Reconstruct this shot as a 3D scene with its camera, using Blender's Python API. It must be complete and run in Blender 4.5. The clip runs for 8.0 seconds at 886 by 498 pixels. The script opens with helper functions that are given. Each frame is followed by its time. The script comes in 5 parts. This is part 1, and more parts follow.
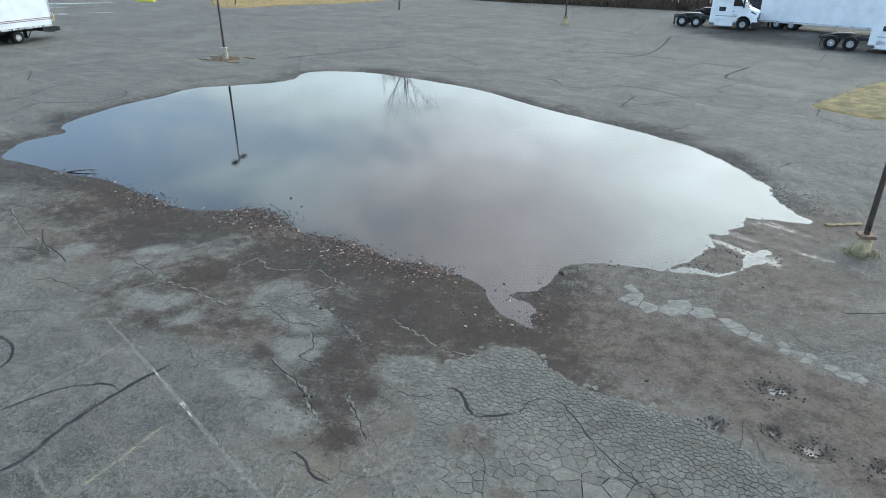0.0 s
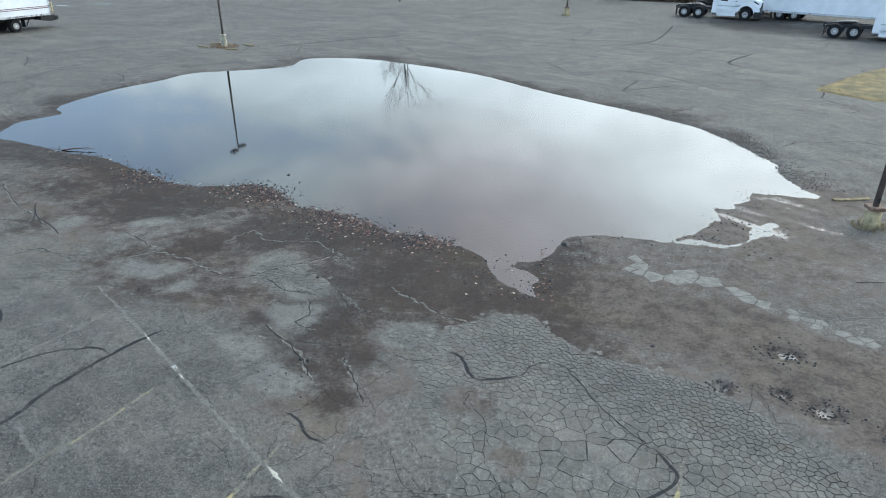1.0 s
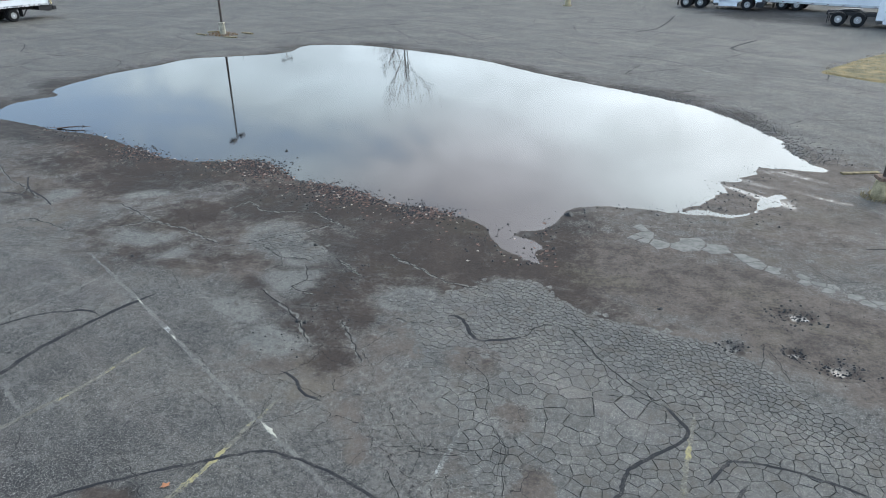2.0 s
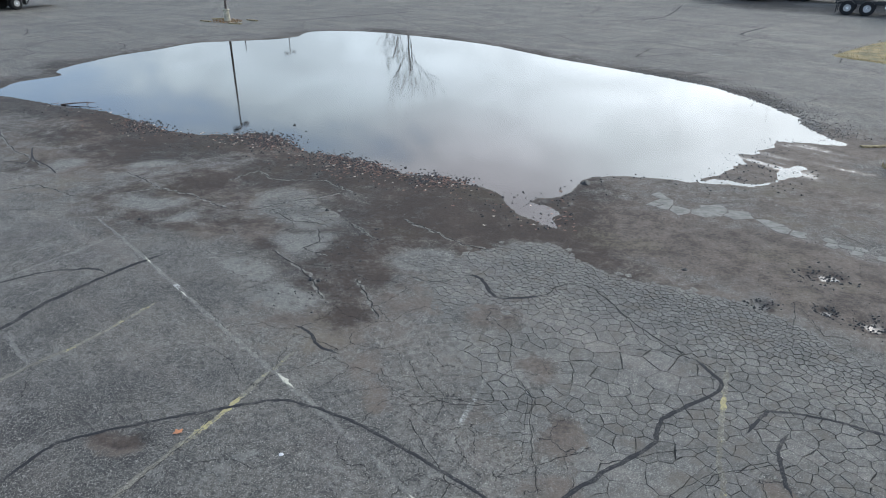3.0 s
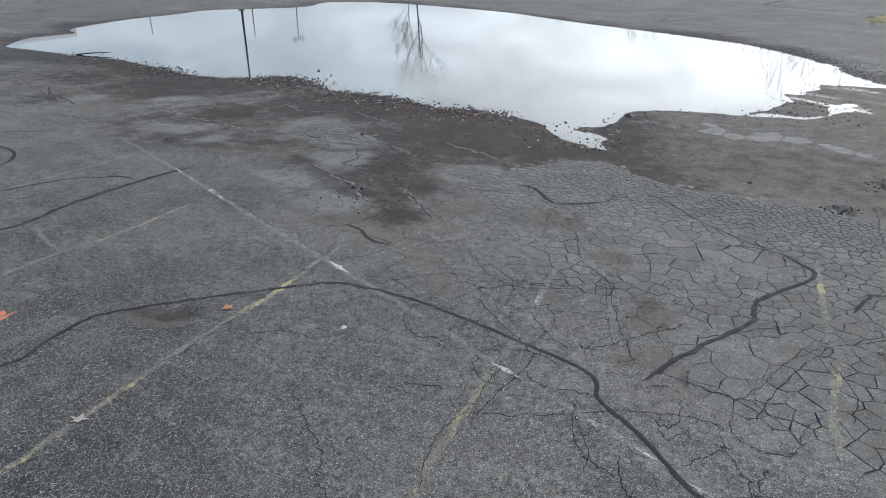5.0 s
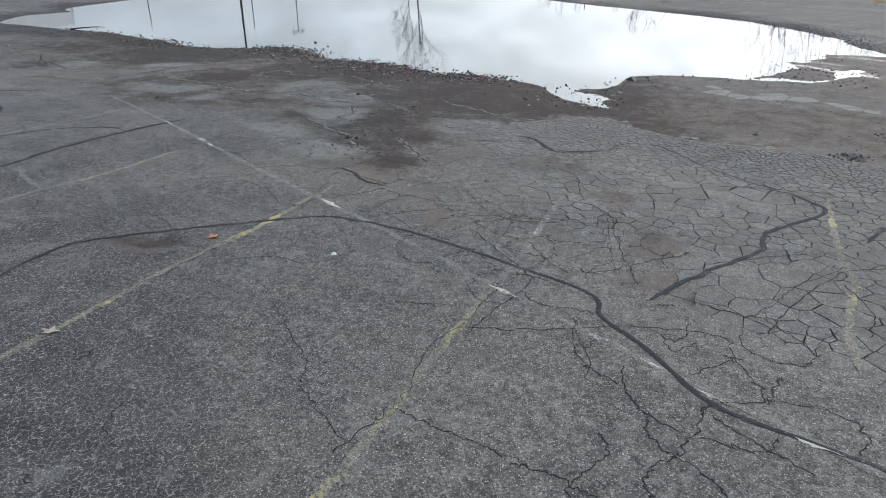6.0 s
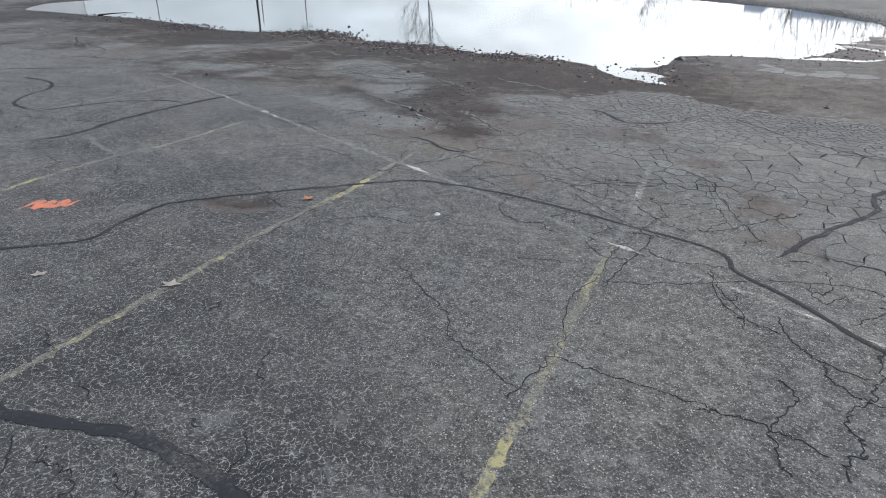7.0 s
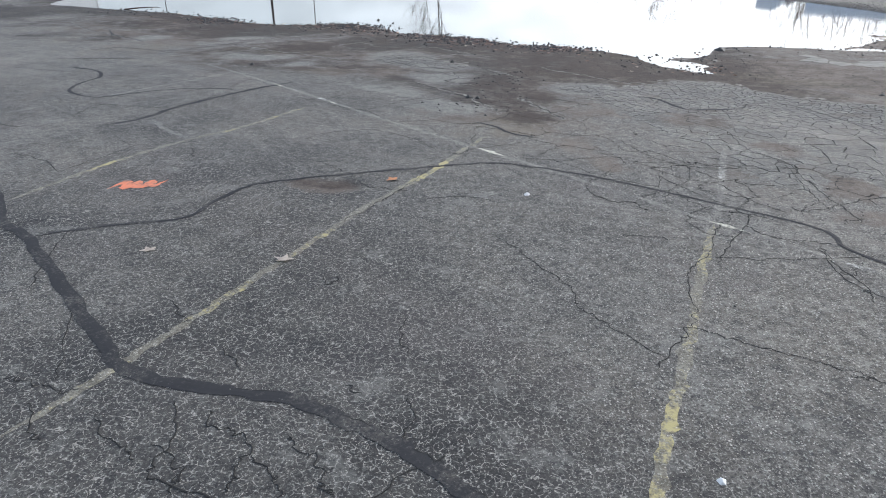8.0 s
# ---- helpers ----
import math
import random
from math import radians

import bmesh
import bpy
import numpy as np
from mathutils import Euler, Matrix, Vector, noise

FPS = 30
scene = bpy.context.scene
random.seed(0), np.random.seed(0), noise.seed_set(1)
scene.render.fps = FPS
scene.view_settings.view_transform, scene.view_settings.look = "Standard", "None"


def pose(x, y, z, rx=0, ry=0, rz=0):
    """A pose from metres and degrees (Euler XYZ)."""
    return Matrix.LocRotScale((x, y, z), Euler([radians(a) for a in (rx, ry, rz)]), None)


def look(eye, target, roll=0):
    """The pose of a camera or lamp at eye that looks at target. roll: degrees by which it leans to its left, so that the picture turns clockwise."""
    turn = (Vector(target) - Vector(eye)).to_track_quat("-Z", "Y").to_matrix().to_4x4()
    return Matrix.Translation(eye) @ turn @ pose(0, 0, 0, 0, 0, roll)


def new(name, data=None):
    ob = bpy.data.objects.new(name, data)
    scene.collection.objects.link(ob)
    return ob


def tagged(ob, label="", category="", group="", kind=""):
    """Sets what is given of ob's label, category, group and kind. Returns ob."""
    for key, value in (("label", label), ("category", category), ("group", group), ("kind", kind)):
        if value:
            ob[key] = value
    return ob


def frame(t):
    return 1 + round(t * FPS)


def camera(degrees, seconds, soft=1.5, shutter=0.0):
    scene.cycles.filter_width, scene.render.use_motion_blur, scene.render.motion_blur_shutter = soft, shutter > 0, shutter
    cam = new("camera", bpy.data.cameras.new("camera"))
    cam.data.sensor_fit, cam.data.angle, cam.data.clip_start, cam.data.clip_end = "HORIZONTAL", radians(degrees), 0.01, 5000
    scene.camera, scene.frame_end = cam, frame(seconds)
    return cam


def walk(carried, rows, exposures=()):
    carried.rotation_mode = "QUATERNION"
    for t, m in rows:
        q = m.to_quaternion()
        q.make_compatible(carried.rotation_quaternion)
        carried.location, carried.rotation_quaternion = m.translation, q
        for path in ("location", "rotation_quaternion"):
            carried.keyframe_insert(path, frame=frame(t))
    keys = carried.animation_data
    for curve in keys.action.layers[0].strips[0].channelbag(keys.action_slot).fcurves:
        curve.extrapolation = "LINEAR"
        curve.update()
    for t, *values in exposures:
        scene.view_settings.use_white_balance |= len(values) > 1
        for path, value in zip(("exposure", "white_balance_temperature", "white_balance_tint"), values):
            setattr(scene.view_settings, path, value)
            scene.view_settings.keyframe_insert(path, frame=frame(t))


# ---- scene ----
cam = camera(68.0, 8.0, soft=1.0)
PATH = [
    (0, (-0.374, -0.26, 8.538), (-0.535, 1.533, 7.667), 0.2),
    (0.5, (-0.356, -0.264, 8.108), (-0.519, 1.529, 7.237), 0.1),
    (1, (-0.355, -0.253, 7.657), (-0.518, 1.54, 6.786), 0.2),
    (1.5, (-0.347, -0.248, 7.212), (-0.511, 1.545, 6.342), 0.1),
    (3, (-0.673, -0.279, 5.874), (-0.841, 1.515, 5.005), 0.2),
    (3.5, (-1.08, -0.316, 5.419), (-1.251, 1.478, 4.552), 0.2),
    (4, (-1.442, -0.354, 4.983), (-1.616, 1.439, 4.115), 0.2),
    (4.5, (-1.53, -0.36, 4.528), (-1.704, 1.433, 3.66), 0.3),
    (6, (-1.43, -0.426, 3.225), (-1.608, 1.366, 2.355), 0.3),
    (6.5, (-1.638, -0.432, 2.868), (-1.814, 1.359, 1.995), 0.3),
    (7, (-2.495, -0.495, 2.773), (-2.677, 1.295, 1.899), 0.2),
    (7.5, (-3.093, -0.579, 2.685), (-3.277, 1.21, 1.811), 0.2),
    (8, (-3.363, -0.631, 2.575), (-3.551, 1.158, 1.701), 0.1),
]
walk(cam, [(t, look(eye, target, roll)) for t, eye, target, roll in PATH], exposures=[(0.0, 0.77, 6650.0, 7.0), (1.5, 0.70, 6680.0, 10.0), (4.5, 0.46, 6800.0, 15.0), (6.2, 0.42, 6950.0, 16.0), (8.0, 0.70, 6950.0, 17.0)])

# ---- world and sun ----
SUN_AZ, SUN_EL = 40.0, 24.0  # degrees: to the right of +y, above the horizon
world = bpy.data.worlds.new("sky")
scene.world = world
world.use_nodes = True


class Net:
    """Short notation for node trees."""

    def __init__(self, tree):
        self.tree = tree
        tree.nodes.clear()

    def add(self, kind):
        return self.tree.nodes.new("ShaderNode" + kind)

    def put(self, value, socket):
        if isinstance(value, bpy.types.NodeSocket):
            self.tree.links.new(value, socket)
        elif value is not None:
            if isinstance(value, tuple) and len(value) == 3 and socket.type == "RGBA":
                value = (*value, 1)
            socket.default_value = value

    def math(self, op, a, b=None, c=None, clamp=False):
        n = self.add("Math")
        n.operation, n.use_clamp = op, clamp
        for k, v in enumerate((a, b, c)):
            self.put(v, n.inputs[k])
        return n.outputs[0]

    def vec(self, op, a, b=None, scale=1.0):
        n = self.add("VectorMath")
        n.operation = op
        self.put(a, n.inputs[0])
        self.put(b, n.inputs[1])
        n.inputs[3].default_value = scale
        return n.outputs[1] if op in ("DOT_PRODUCT", "LENGTH") else n.outputs[0]

    def mix(self, fac, a, b, blend="MIX"):
        n = self.add("Mix")
        n.data_type, n.blend_type = "RGBA", blend
        self.put(fac, n.inputs[0])
        self.put(a, n.inputs[6])
        self.put(b, n.inputs[7])
        return n.outputs[2]

    def noise(self, vector, scale, detail=4.0, rough=0.55, distort=0.0):
        n = self.add("TexNoise")
        self.put(vector, n.inputs["Vector"])
        n.inputs["Scale"].default_value = scale
        n.inputs["Detail"].default_value = detail
        n.inputs["Roughness"].default_value = rough
        n.inputs["Distortion"].default_value = distort
        return n.outputs["Fac"]

    def voronoi(self, vector, scale, feature="DISTANCE_TO_EDGE", out="Distance"):
        n = self.add("TexVoronoi")
        n.feature = feature
        self.put(vector, n.inputs["Vector"])
        n.inputs["Scale"].default_value = scale
        return n.outputs[out]

    def step(self, value, low, high, a=0.0, b=1.0):
        n = self.add("MapRange")
        n.interpolation_type = "SMOOTHSTEP"
        for k, v in enumerate((value, low, high, a, b)):
            self.put(v, n.inputs[k])
        return n.outputs[0]


w = Net(world.node_tree)
ray = w.add("TexCoord").outputs["Generated"]
sky = w.add("TexSky")
sky.sky_type, sky.sun_disc, sky.sun_elevation, sky.sun_rotation = "NISHITA", False, radians(SUN_EL), radians(SUN_AZ)
clear = w.mix(0.7, w.vec("SCALE", sky.outputs[0], None, 0.23), (0.39, 0.57, 0.83))
split = w.add("SeparateXYZ")
w.put(ray, split.inputs[0])
up = w.math("MAXIMUM", split.outputs[2], 0.0)
flat = w.math("ADD", up, 0.22)
deck = w.add("CombineXYZ")
w.put(w.math("DIVIDE", split.outputs[0], flat), deck.inputs[0])
w.put(w.math("DIVIDE", split.outputs[1], flat), deck.inputs[1])
deck.inputs[2].default_value = 3.4
banks = w.noise(deck.outputs[0], 0.7, 2.0, 0.5, 0.3)
wisps = w.noise(deck.outputs[0], 2.9, 6.0, 0.58, 0.4)
sun_way = (math.sin(radians(SUN_AZ)) * math.cos(radians(SUN_EL)), math.cos(radians(SUN_AZ)) * math.cos(radians(SUN_EL)), math.sin(radians(SUN_EL)))
facing = w.math("MAXIMUM", w.vec("DOT_PRODUCT", ray, sun_way), 0.0)
glow = w.math("POWER", facing, 4.0)
front = w.vec("DOT_PRODUCT", ray, (0.87, 0.5, 0.0))  # the cloud deck thickens this way and breaks up the other way
low = w.step(up, 0.08, 0.34, 1.0, 0.0)
cover = w.math("ADD", w.math("MULTIPLY", banks, 0.9), w.math("SUBTRACT", w.math("MULTIPLY", wisps, 1.5), 0.34))
cover = w.math("ADD", cover, w.math("ADD", w.math("MULTIPLY", low, 0.62), w.math("SUBTRACT", w.math("MULTIPLY", front, 1.7), 0.10)))
cover = w.step(cover, 0.72, 1.34)
bright = w.math("ADD", 0.78, w.math("ADD", w.math("ADD", w.math("MULTIPLY", low, 0.20), w.step(up, 0.06, 0.17, -0.34, 0.0)), w.math("MULTIPLY", glow, 1.9)))
bright = w.math("MULTIPLY", bright, w.step(wisps, 0.3, 0.7, 0.85, 1.12))
rain_way = (math.sin(radians(-3)) * math.cos(radians(30)), math.cos(radians(-3)) * math.cos(radians(30)), math.sin(radians(30)))
rain = w.step(w.vec("DOT_PRODUCT", ray, rain_way), 0.945, 0.998)  # a heavier, mauve-grey cloud ahead
bright = w.math("MULTIPLY", bright, w.math("SUBTRACT", 1.0, w.math("MULTIPLY", rain, 0.15)))
cloud = w.mix(1.0, w.mix(rain, w.mix(w.step(front, 0.1, 0.9), (0.75, 0.94, 1.08), (0.84, 0.95, 1.02)), (0.88, 0.92, 1.03)), bright, "MULTIPLY")
tone = w.mix(cover, clear, cloud)
back = w.add("Background")
w.put(tone, back.inputs[0])
back.inputs[1].default_value = 1.2
w.put(back.outputs[0], w.add("OutputWorld").inputs[0])

sun = new("sun", bpy.data.lights.new("sun", "SUN"))
sun.data.energy, sun.data.angle, sun.data.color = 0.8, radians(25), (1.0, 0.96, 0.9)
sun.matrix_world = look(sun_way, (0, 0, 0))


# ---- materials ----
def material(name, rough=0.6, metal=0.0, shine=0.5):
    m = bpy.data.materials.new(name)
    m.use_nodes = True
    net = Net(m.node_tree)
    bsdf = net.add("BsdfPrincipled")
    bsdf.inputs["Roughness"].default_value = rough
    bsdf.inputs["Metallic"].default_value = metal
    bsdf.inputs["Specular IOR Level"].default_value = shine
    net.put(bsdf.outputs[0], net.add("OutputMaterial").inputs[0])
    return m, net, bsdf


def relief(net, bsdf, height, strength=0.5, distance=0.01):
    bump = net.add("Bump")
    net.put(strength, bump.inputs["Strength"])
    bump.inputs["Distance"].default_value = distance
    net.put(height, bump.inputs["Height"])
    net.put(bump.outputs[0], bsdf.inputs["Normal"])


def place(net):
    return net.add("NewGeometry").outputs["Position"]


def plain(name, colour, rough=0.5, metal=0.0, vary=0.15, scale=3.0, grain=40.0, shine=0.5):
    """Paint, metal, rubber: a colour with soft stains, fine grain and slight relief."""
    m, net, bsdf = material(name, rough, metal, shine if rough < 0.8 else 0.15)
    at = place(net)
    stain = net.noise(at, scale, 5.0)
    fine = net.noise(at, grain, 3.0)
    dark = tuple(c * (1 - vary) for c in colour)
    lite = tuple(min(1.0, c * (1 + vary * 0.6)) for c in colour)
    net.put(net.mix(net.step(net.math("ADD", net.math("MULTIPLY", stain, 0.7), net.math("MULTIPLY", fine, 0.3)), 0.35, 0.65), dark, lite), bsdf.inputs["Base Color"])
    net.put(net.step(stain, 0.3, 0.7, max(0.02, rough - 0.08), min(1.0, rough + 0.1)), bsdf.inputs["Roughness"])
    relief(net, bsdf, fine, 0.15, 0.004)
    return m


def asphalt_colour(net, at):
    """Old asphalt: grey aggregate, a worn net of pale stone between dark binder, large pale and dark fields. Returns colour and height."""
    fields = net.noise(at, 0.32, 4.0, 0.62)
    blotch = net.noise(at, 1.9, 5.0, 0.65)
    mottle = net.noise(at, 13.0, 4.0, 0.7)
    grit = net.noise(at, 62.0, 3.0, 0.75)
    bend = net.add("TexNoise")
    net.put(at, bend.inputs["Vector"])
    bend.inputs["Scale"].default_value = 11.0
    web = net.voronoi(net.vec("ADD", at, net.vec("SCALE", bend.outputs["Color"], None, 0.08)), 21.0)
    pale_web = net.math("MULTIPLY", net.step(web, 0.01, 0.065, 1.0, 0.0), net.step(net.noise(at, 30.0, 3.0, 0.7), 0.42, 0.54))
    pale_web = net.math("MULTIPLY", pale_web, net.step(net.noise(at, 150.0, 2.0, 0.6), 0.36, 0.56, 0.35, 1.0))
    base = net.mix(net.step(fields, 0.36, 0.64), (0.075, 0.074, 0.073), (0.120, 0.117, 0.112))
    base = net.mix(net.step(blotch, 0.45, 0.7, 0.0, 0.6), base, (0.045, 0.044, 0.045))
    base = net.mix(net.step(blotch, 0.40, 0.25, 0.0, 0.3), base, (0.165, 0.163, 0.157))
    tracts = net.noise(at, 0.13, 6.0, 0.66)
    base = net.mix(net.step(tracts, 0.50, 0.38, 0.0, 0.5), base, (0.052, 0.051, 0.052))
    base = net.mix(net.step(tracts, 0.54, 0.68, 0.0, 0.4), base, (0.165, 0.158, 0.148))
    patchy = net.noise(at, 4.6, 5.0, 0.7)
    base = net.mix(net.step(net.noise(at, 0.8, 3.0), 0.4, 0.65, 0.0, 0.5), base, (0.118, 0.110, 0.098))
    base = net.mix(net.step(patchy, 0.52, 0.72, 0.0, 0.45), base, (0.18, 0.178, 0.172))
    base = net.mix(net.step(patchy, 0.48, 0.3, 0.0, 0.6), base, (0.042, 0.044, 0.047))
    base = net.mix(net.step(mottle, 0.5, 0.66, 0.0, 0.55), base, (0.20, 0.20, 0.192))
    base = net.mix(net.step(mottle, 0.5, 0.34, 0.0, 0.62), base, (0.030, 0.032, 0.036))
    drag = net.add("CombineXYZ")
    net.put(net.math("MULTIPLY", net.vec("DOT_PRODUCT", at, (0.82, -0.57, 0.0)), 0.12), drag.inputs[0])
    net.put(net.math("MULTIPLY", net.vec("DOT_PRODUCT", at, (0.57, 0.82, 0.0)), 0.9), drag.inputs[1])
    swept = net.noise(drag.outputs[0], 1.0, 5.0, 0.65)
    base = net.mix(net.step(swept, 0.52, 0.68, 0.0, 0.34), base, (0.19, 0.165, 0.155))
    base = net.mix(net.step(swept, 0.48, 0.32, 0.0, 0.34), base, (0.05, 0.049, 0.05))
    coarse = net.voronoi(net.vec("ADD", at, net.vec("SCALE", bend.outputs["Color"], None, 0.16)), 10.0)
    coarse = net.math("MULTIPLY", net.step(coarse, 0.02, 0.10, 0.36, 0.0), net.step(net.noise(at, 9.0, 3.0), 0.45, 0.56))
    base = net.mix(coarse, base, (0.22, 0.218, 0.21))
    base = net.mix(net.step(net.noise(at, 0.62, 3.0, 0.6), 0.55, 0.7, 0.0, 0.5), base, (0.088, 0.080, 0.084))
    age = net.add("Attribute")
    age.attribute_name = "worn"
    thin = net.math("ADD", net.step(net.noise(at, 0.55, 3.0), 0.44, 0.62, 0.0, 0.25), net.math("MULTIPLY", age.outputs["Fac"], 0.75), clamp=True)
    base = net.mix(net.math("MULTIPLY", thin, 0.9), base, (0.015, 0.016, 0.019))
    worn = net.math("MULTIPLY", pale_web, thin)
    worn = net.math("MULTIPLY", worn, net.step(mottle, 0.3, 0.5, 0.35, 1.0))
    base = net.mix(worn, base, (0.34, 0.34, 0.33))
    calm = net.step(thin, 0.2, 0.9, 1.0, 0.45)
    base = net.mix(net.math("MULTIPLY", calm, net.step(grit, 0.55, 0.66, 0.0, 0.72)), base, (0.27, 0.295, 0.285))
    stones = net.add("TexVoronoi")
    net.put(at, stones.inputs["Vector"])
    stones.inputs["Scale"].default_value = 70.0
    pick = net.add("SeparateColor")
    net.put(stones.outputs["Color"], pick.inputs[0])
    chips = net.math("MULTIPLY", net.step(pick.outputs[0], 0.80, 0.82), net.step(stones.outputs["Distance"], 0.42, 0.30))
    base = net.mix(net.math("MULTIPLY", chips, net.math("MULTIPLY", calm, 0.6)), base, net.mix(pick.outputs[1], (0.22, 0.215, 0.21), (0.62, 0.61, 0.59)))
    sparks = net.add("TexVoronoi")
    net.put(at, sparks.inputs["Vector"])
    sparks.inputs["Scale"].default_value = 120.0
    lone = net.add("SeparateColor")
    net.put(sparks.outputs["Color"], lone.inputs[0])
    glint = net.math("MULTIPLY", net.step(lone.outputs[0], 0.93, 0.94), net.step(sparks.outputs["Distance"], 0.5, 0.3))
    base = net.mix(net.math("MULTIPLY", glint, 0.42), base, (0.52, 0.51, 0.49))
    pits = net.math("MULTIPLY", net.step(pick.outputs[2], 0.74, 0.76), net.step(stones.outputs["Distance"], 0.5, 0.36))
    base = net.mix(net.math("MULTIPLY", pits, 0.6), base, (0.014, 0.014, 0.016))
    base = net.mix(net.step(grit, 0.46, 0.33, 0.0, 0.8), base, (0.018, 0.02, 0.022))
    base = net.mix(1.0, base, (1.01, 0.93, 0.845), "MULTIPLY")  # oxidised binder is warm
    height = net.math("ADD", net.math("MULTIPLY", grit, 0.6), net.math("MULTIPLY", mottle, 0.7))
    height = net.math("ADD", height, net.math("MULTIPLY", worn, -0.3))
    return base, height


def ground_material():
    m, net, bsdf = material("old_asphalt", 0.85, 0.0, 0.15)
    at = place(net)
    base, height = asphalt_colour(net, at)

    def mask(name):
        n = net.add("Attribute")
        n.attribute_name = name
        return n.outputs["Fac"]

    ragged = net.noise(at, 2.6, 6.0, 0.68)
    fine = net.noise(at, 15.0, 5.0, 0.7)
    edge = net.math("ADD", net.math("MULTIPLY", ragged, 0.9), net.math("MULTIPLY", fine, 0.45))
    broken = net.math("MULTIPLY", net.math("SUBTRACT", edge, 0.67), 1.9)
    pale = net.step(net.math("ADD", mask("pale"), net.math("MULTIPLY", broken, 2.6)), 0.3, 0.8)
    silt = net.step(net.math("ADD", mask("silt"), broken), 0.2, 0.9)
    damp_dark = net.step(net.math("ADD", mask("damp_dark"), broken), 0.2, 1.0)
    base = net.mix(net.math("MULTIPLY", pale, 0.28), base, (0.205, 0.198, 0.178))
    mud = net.mix(net.step(net.noise(at, 0.9, 5.0, 0.6), 0.35, 0.65), (0.094, 0.071, 0.057), (0.131, 0.099, 0.078))
    mud = net.mix(net.step(net.noise(at, 0.45, 4.0, 0.6), 0.52, 0.66, 0.0, 0.6), mud, (0.112, 0.091, 0.060))
    mud = net.mix(net.step(fine, 0.42, 0.68, 0.0, 0.55), mud, (0.056, 0.049, 0.045))
    mud = net.mix(net.step(net.noise(at, 28.0, 4.0, 0.75), 0.46, 0.3, 0.0, 0.5), mud, (0.04, 0.036, 0.034))
    mud = net.mix(net.step(net.noise(at, 45.0, 3.0, 0.7), 0.58, 0.74, 0.0, 0.5), mud, (0.22, 0.20, 0.18))
    colour = net.mix(net.math("MULTIPLY", silt, 0.78), base, mud)
    colour = net.mix(net.math("MULTIPLY", damp_dark, 0.84), colour, net.mix(1.0, colour, (0.36, 0.34, 0.35), "MULTIPLY"))
    colour = net.mix(mask("joint"), colour, net.mix(silt, (0.034, 0.032, 0.030), (0.062, 0.054, 0.047)))
    net.put(colour, bsdf.inputs["Base Color"])
    film = net.step(net.math("ADD", mask("wet"), net.math("MULTIPLY", net.math("SUBTRACT", edge, 0.67), 1.4)), 0.45, 1.0)
    gloss = net.math("SUBTRACT", 0.9, net.math("MULTIPLY", damp_dark, 0.03))
    gloss = net.math("SUBTRACT", gloss, net.math("MULTIPLY", film, 0.68), clamp=True)
    net.put(net.math("ADD", net.math("SUBTRACT", 0.19, net.math("MULTIPLY", damp_dark, 0.11)), net.math("MULTIPLY", film, 0.3)), bsdf.inputs["Specular IOR Level"])
    net.put(gloss, bsdf.inputs["Roughness"])
    relief(net, bsdf, net.math("ADD", height, net.math("MULTIPLY", ragged, 0.8)), net.math("SUBTRACT", 0.6, net.math("MULTIPLY", film, 0.57)), 0.012)
    return m


def piece_material():
    m, net, bsdf = material("cracked_asphalt", 0.85, 0.0, 0.15)
    at = place(net)
    base, height = asphalt_colour(net, at)
    own = net.add("ObjectInfo").outputs["Random"]
    isle = net.add("NewGeometry").outputs["Random Per Island"]
    lift = net.step(net.math("FRACT", net.math("ADD", own, isle)), 0.0, 1.0, 0.84, 1.13)
    tone = net.add("CombineColor")
    for k in range(3):
        net.put(lift, tone.inputs[k])
    base = net.mix(1.0, base, tone.outputs[0], "MULTIPLY")
    base = net.mix(0.25, base, (0.150, 0.142, 0.128))
    dirt = net.step(net.noise(at, 2.3, 5.0, 0.6), 0.5, 0.72, 0.0, 0.7)
    net.put(net.mix(dirt, base, (0.095, 0.08, 0.065)), bsdf.inputs["Base Color"])
    relief(net, bsdf, height, 0.5, 0.01)
    return m


def paint_material(name, colour, amount, floor=0.07):
    """Road paint worn down to the asphalt in flakes."""
    m, net, bsdf = material(name, 0.75, 0.0, 0.15)
    at = place(net)
    base, height = asphalt_colour(net, at)
    wear = net.math("ADD", net.math("MULTIPLY", net.noise(at, 1.5, 4.0), 0.95), net.math("MULTIPLY", net.noise(at, 26.0, 4.0, 0.7), 0.55))
    left = net.step(wear, 0.86 - amount * 0.4, 1.02 - amount * 0.4, floor, 0.85)
    ghost = net.step(net.noise(at, 2.2, 4.0), 0.38, 0.68, 0.0, 0.16)
    base = net.mix(ghost, base, (0.18, 0.17, 0.14))
    net.put(net.mix(left, base, colour), bsdf.inputs["Base Color"])
    relief(net, bsdf, height, 0.5, 0.008)
    return m


def seal_material():
    """Bitumen band, scuffed through to the asphalt here and there."""
    m, net, bsdf = material("crack_sealer", 0.9, 0.0, 0.12)
    at = place(net)
    base, height = asphalt_colour(net, at)
    hold = net.math("ADD", net.math("MULTIPLY", net.noise(at, 3.0, 4.0), 0.6), net.math("MULTIPLY", net.noise(at, 40.0, 4.0, 0.7), 0.6))
    tar = net.mix(net.noise(at, 6.0, 4.0), (0.018, 0.018, 0.020), (0.032, 0.031, 0.032))
    net.put(net.mix(net.step(hold, 0.42, 0.64, 0.5, 1.0), base, tar), bsdf.inputs["Base Color"])
    relief(net, bsdf, height, 0.3, 0.006)
    return m


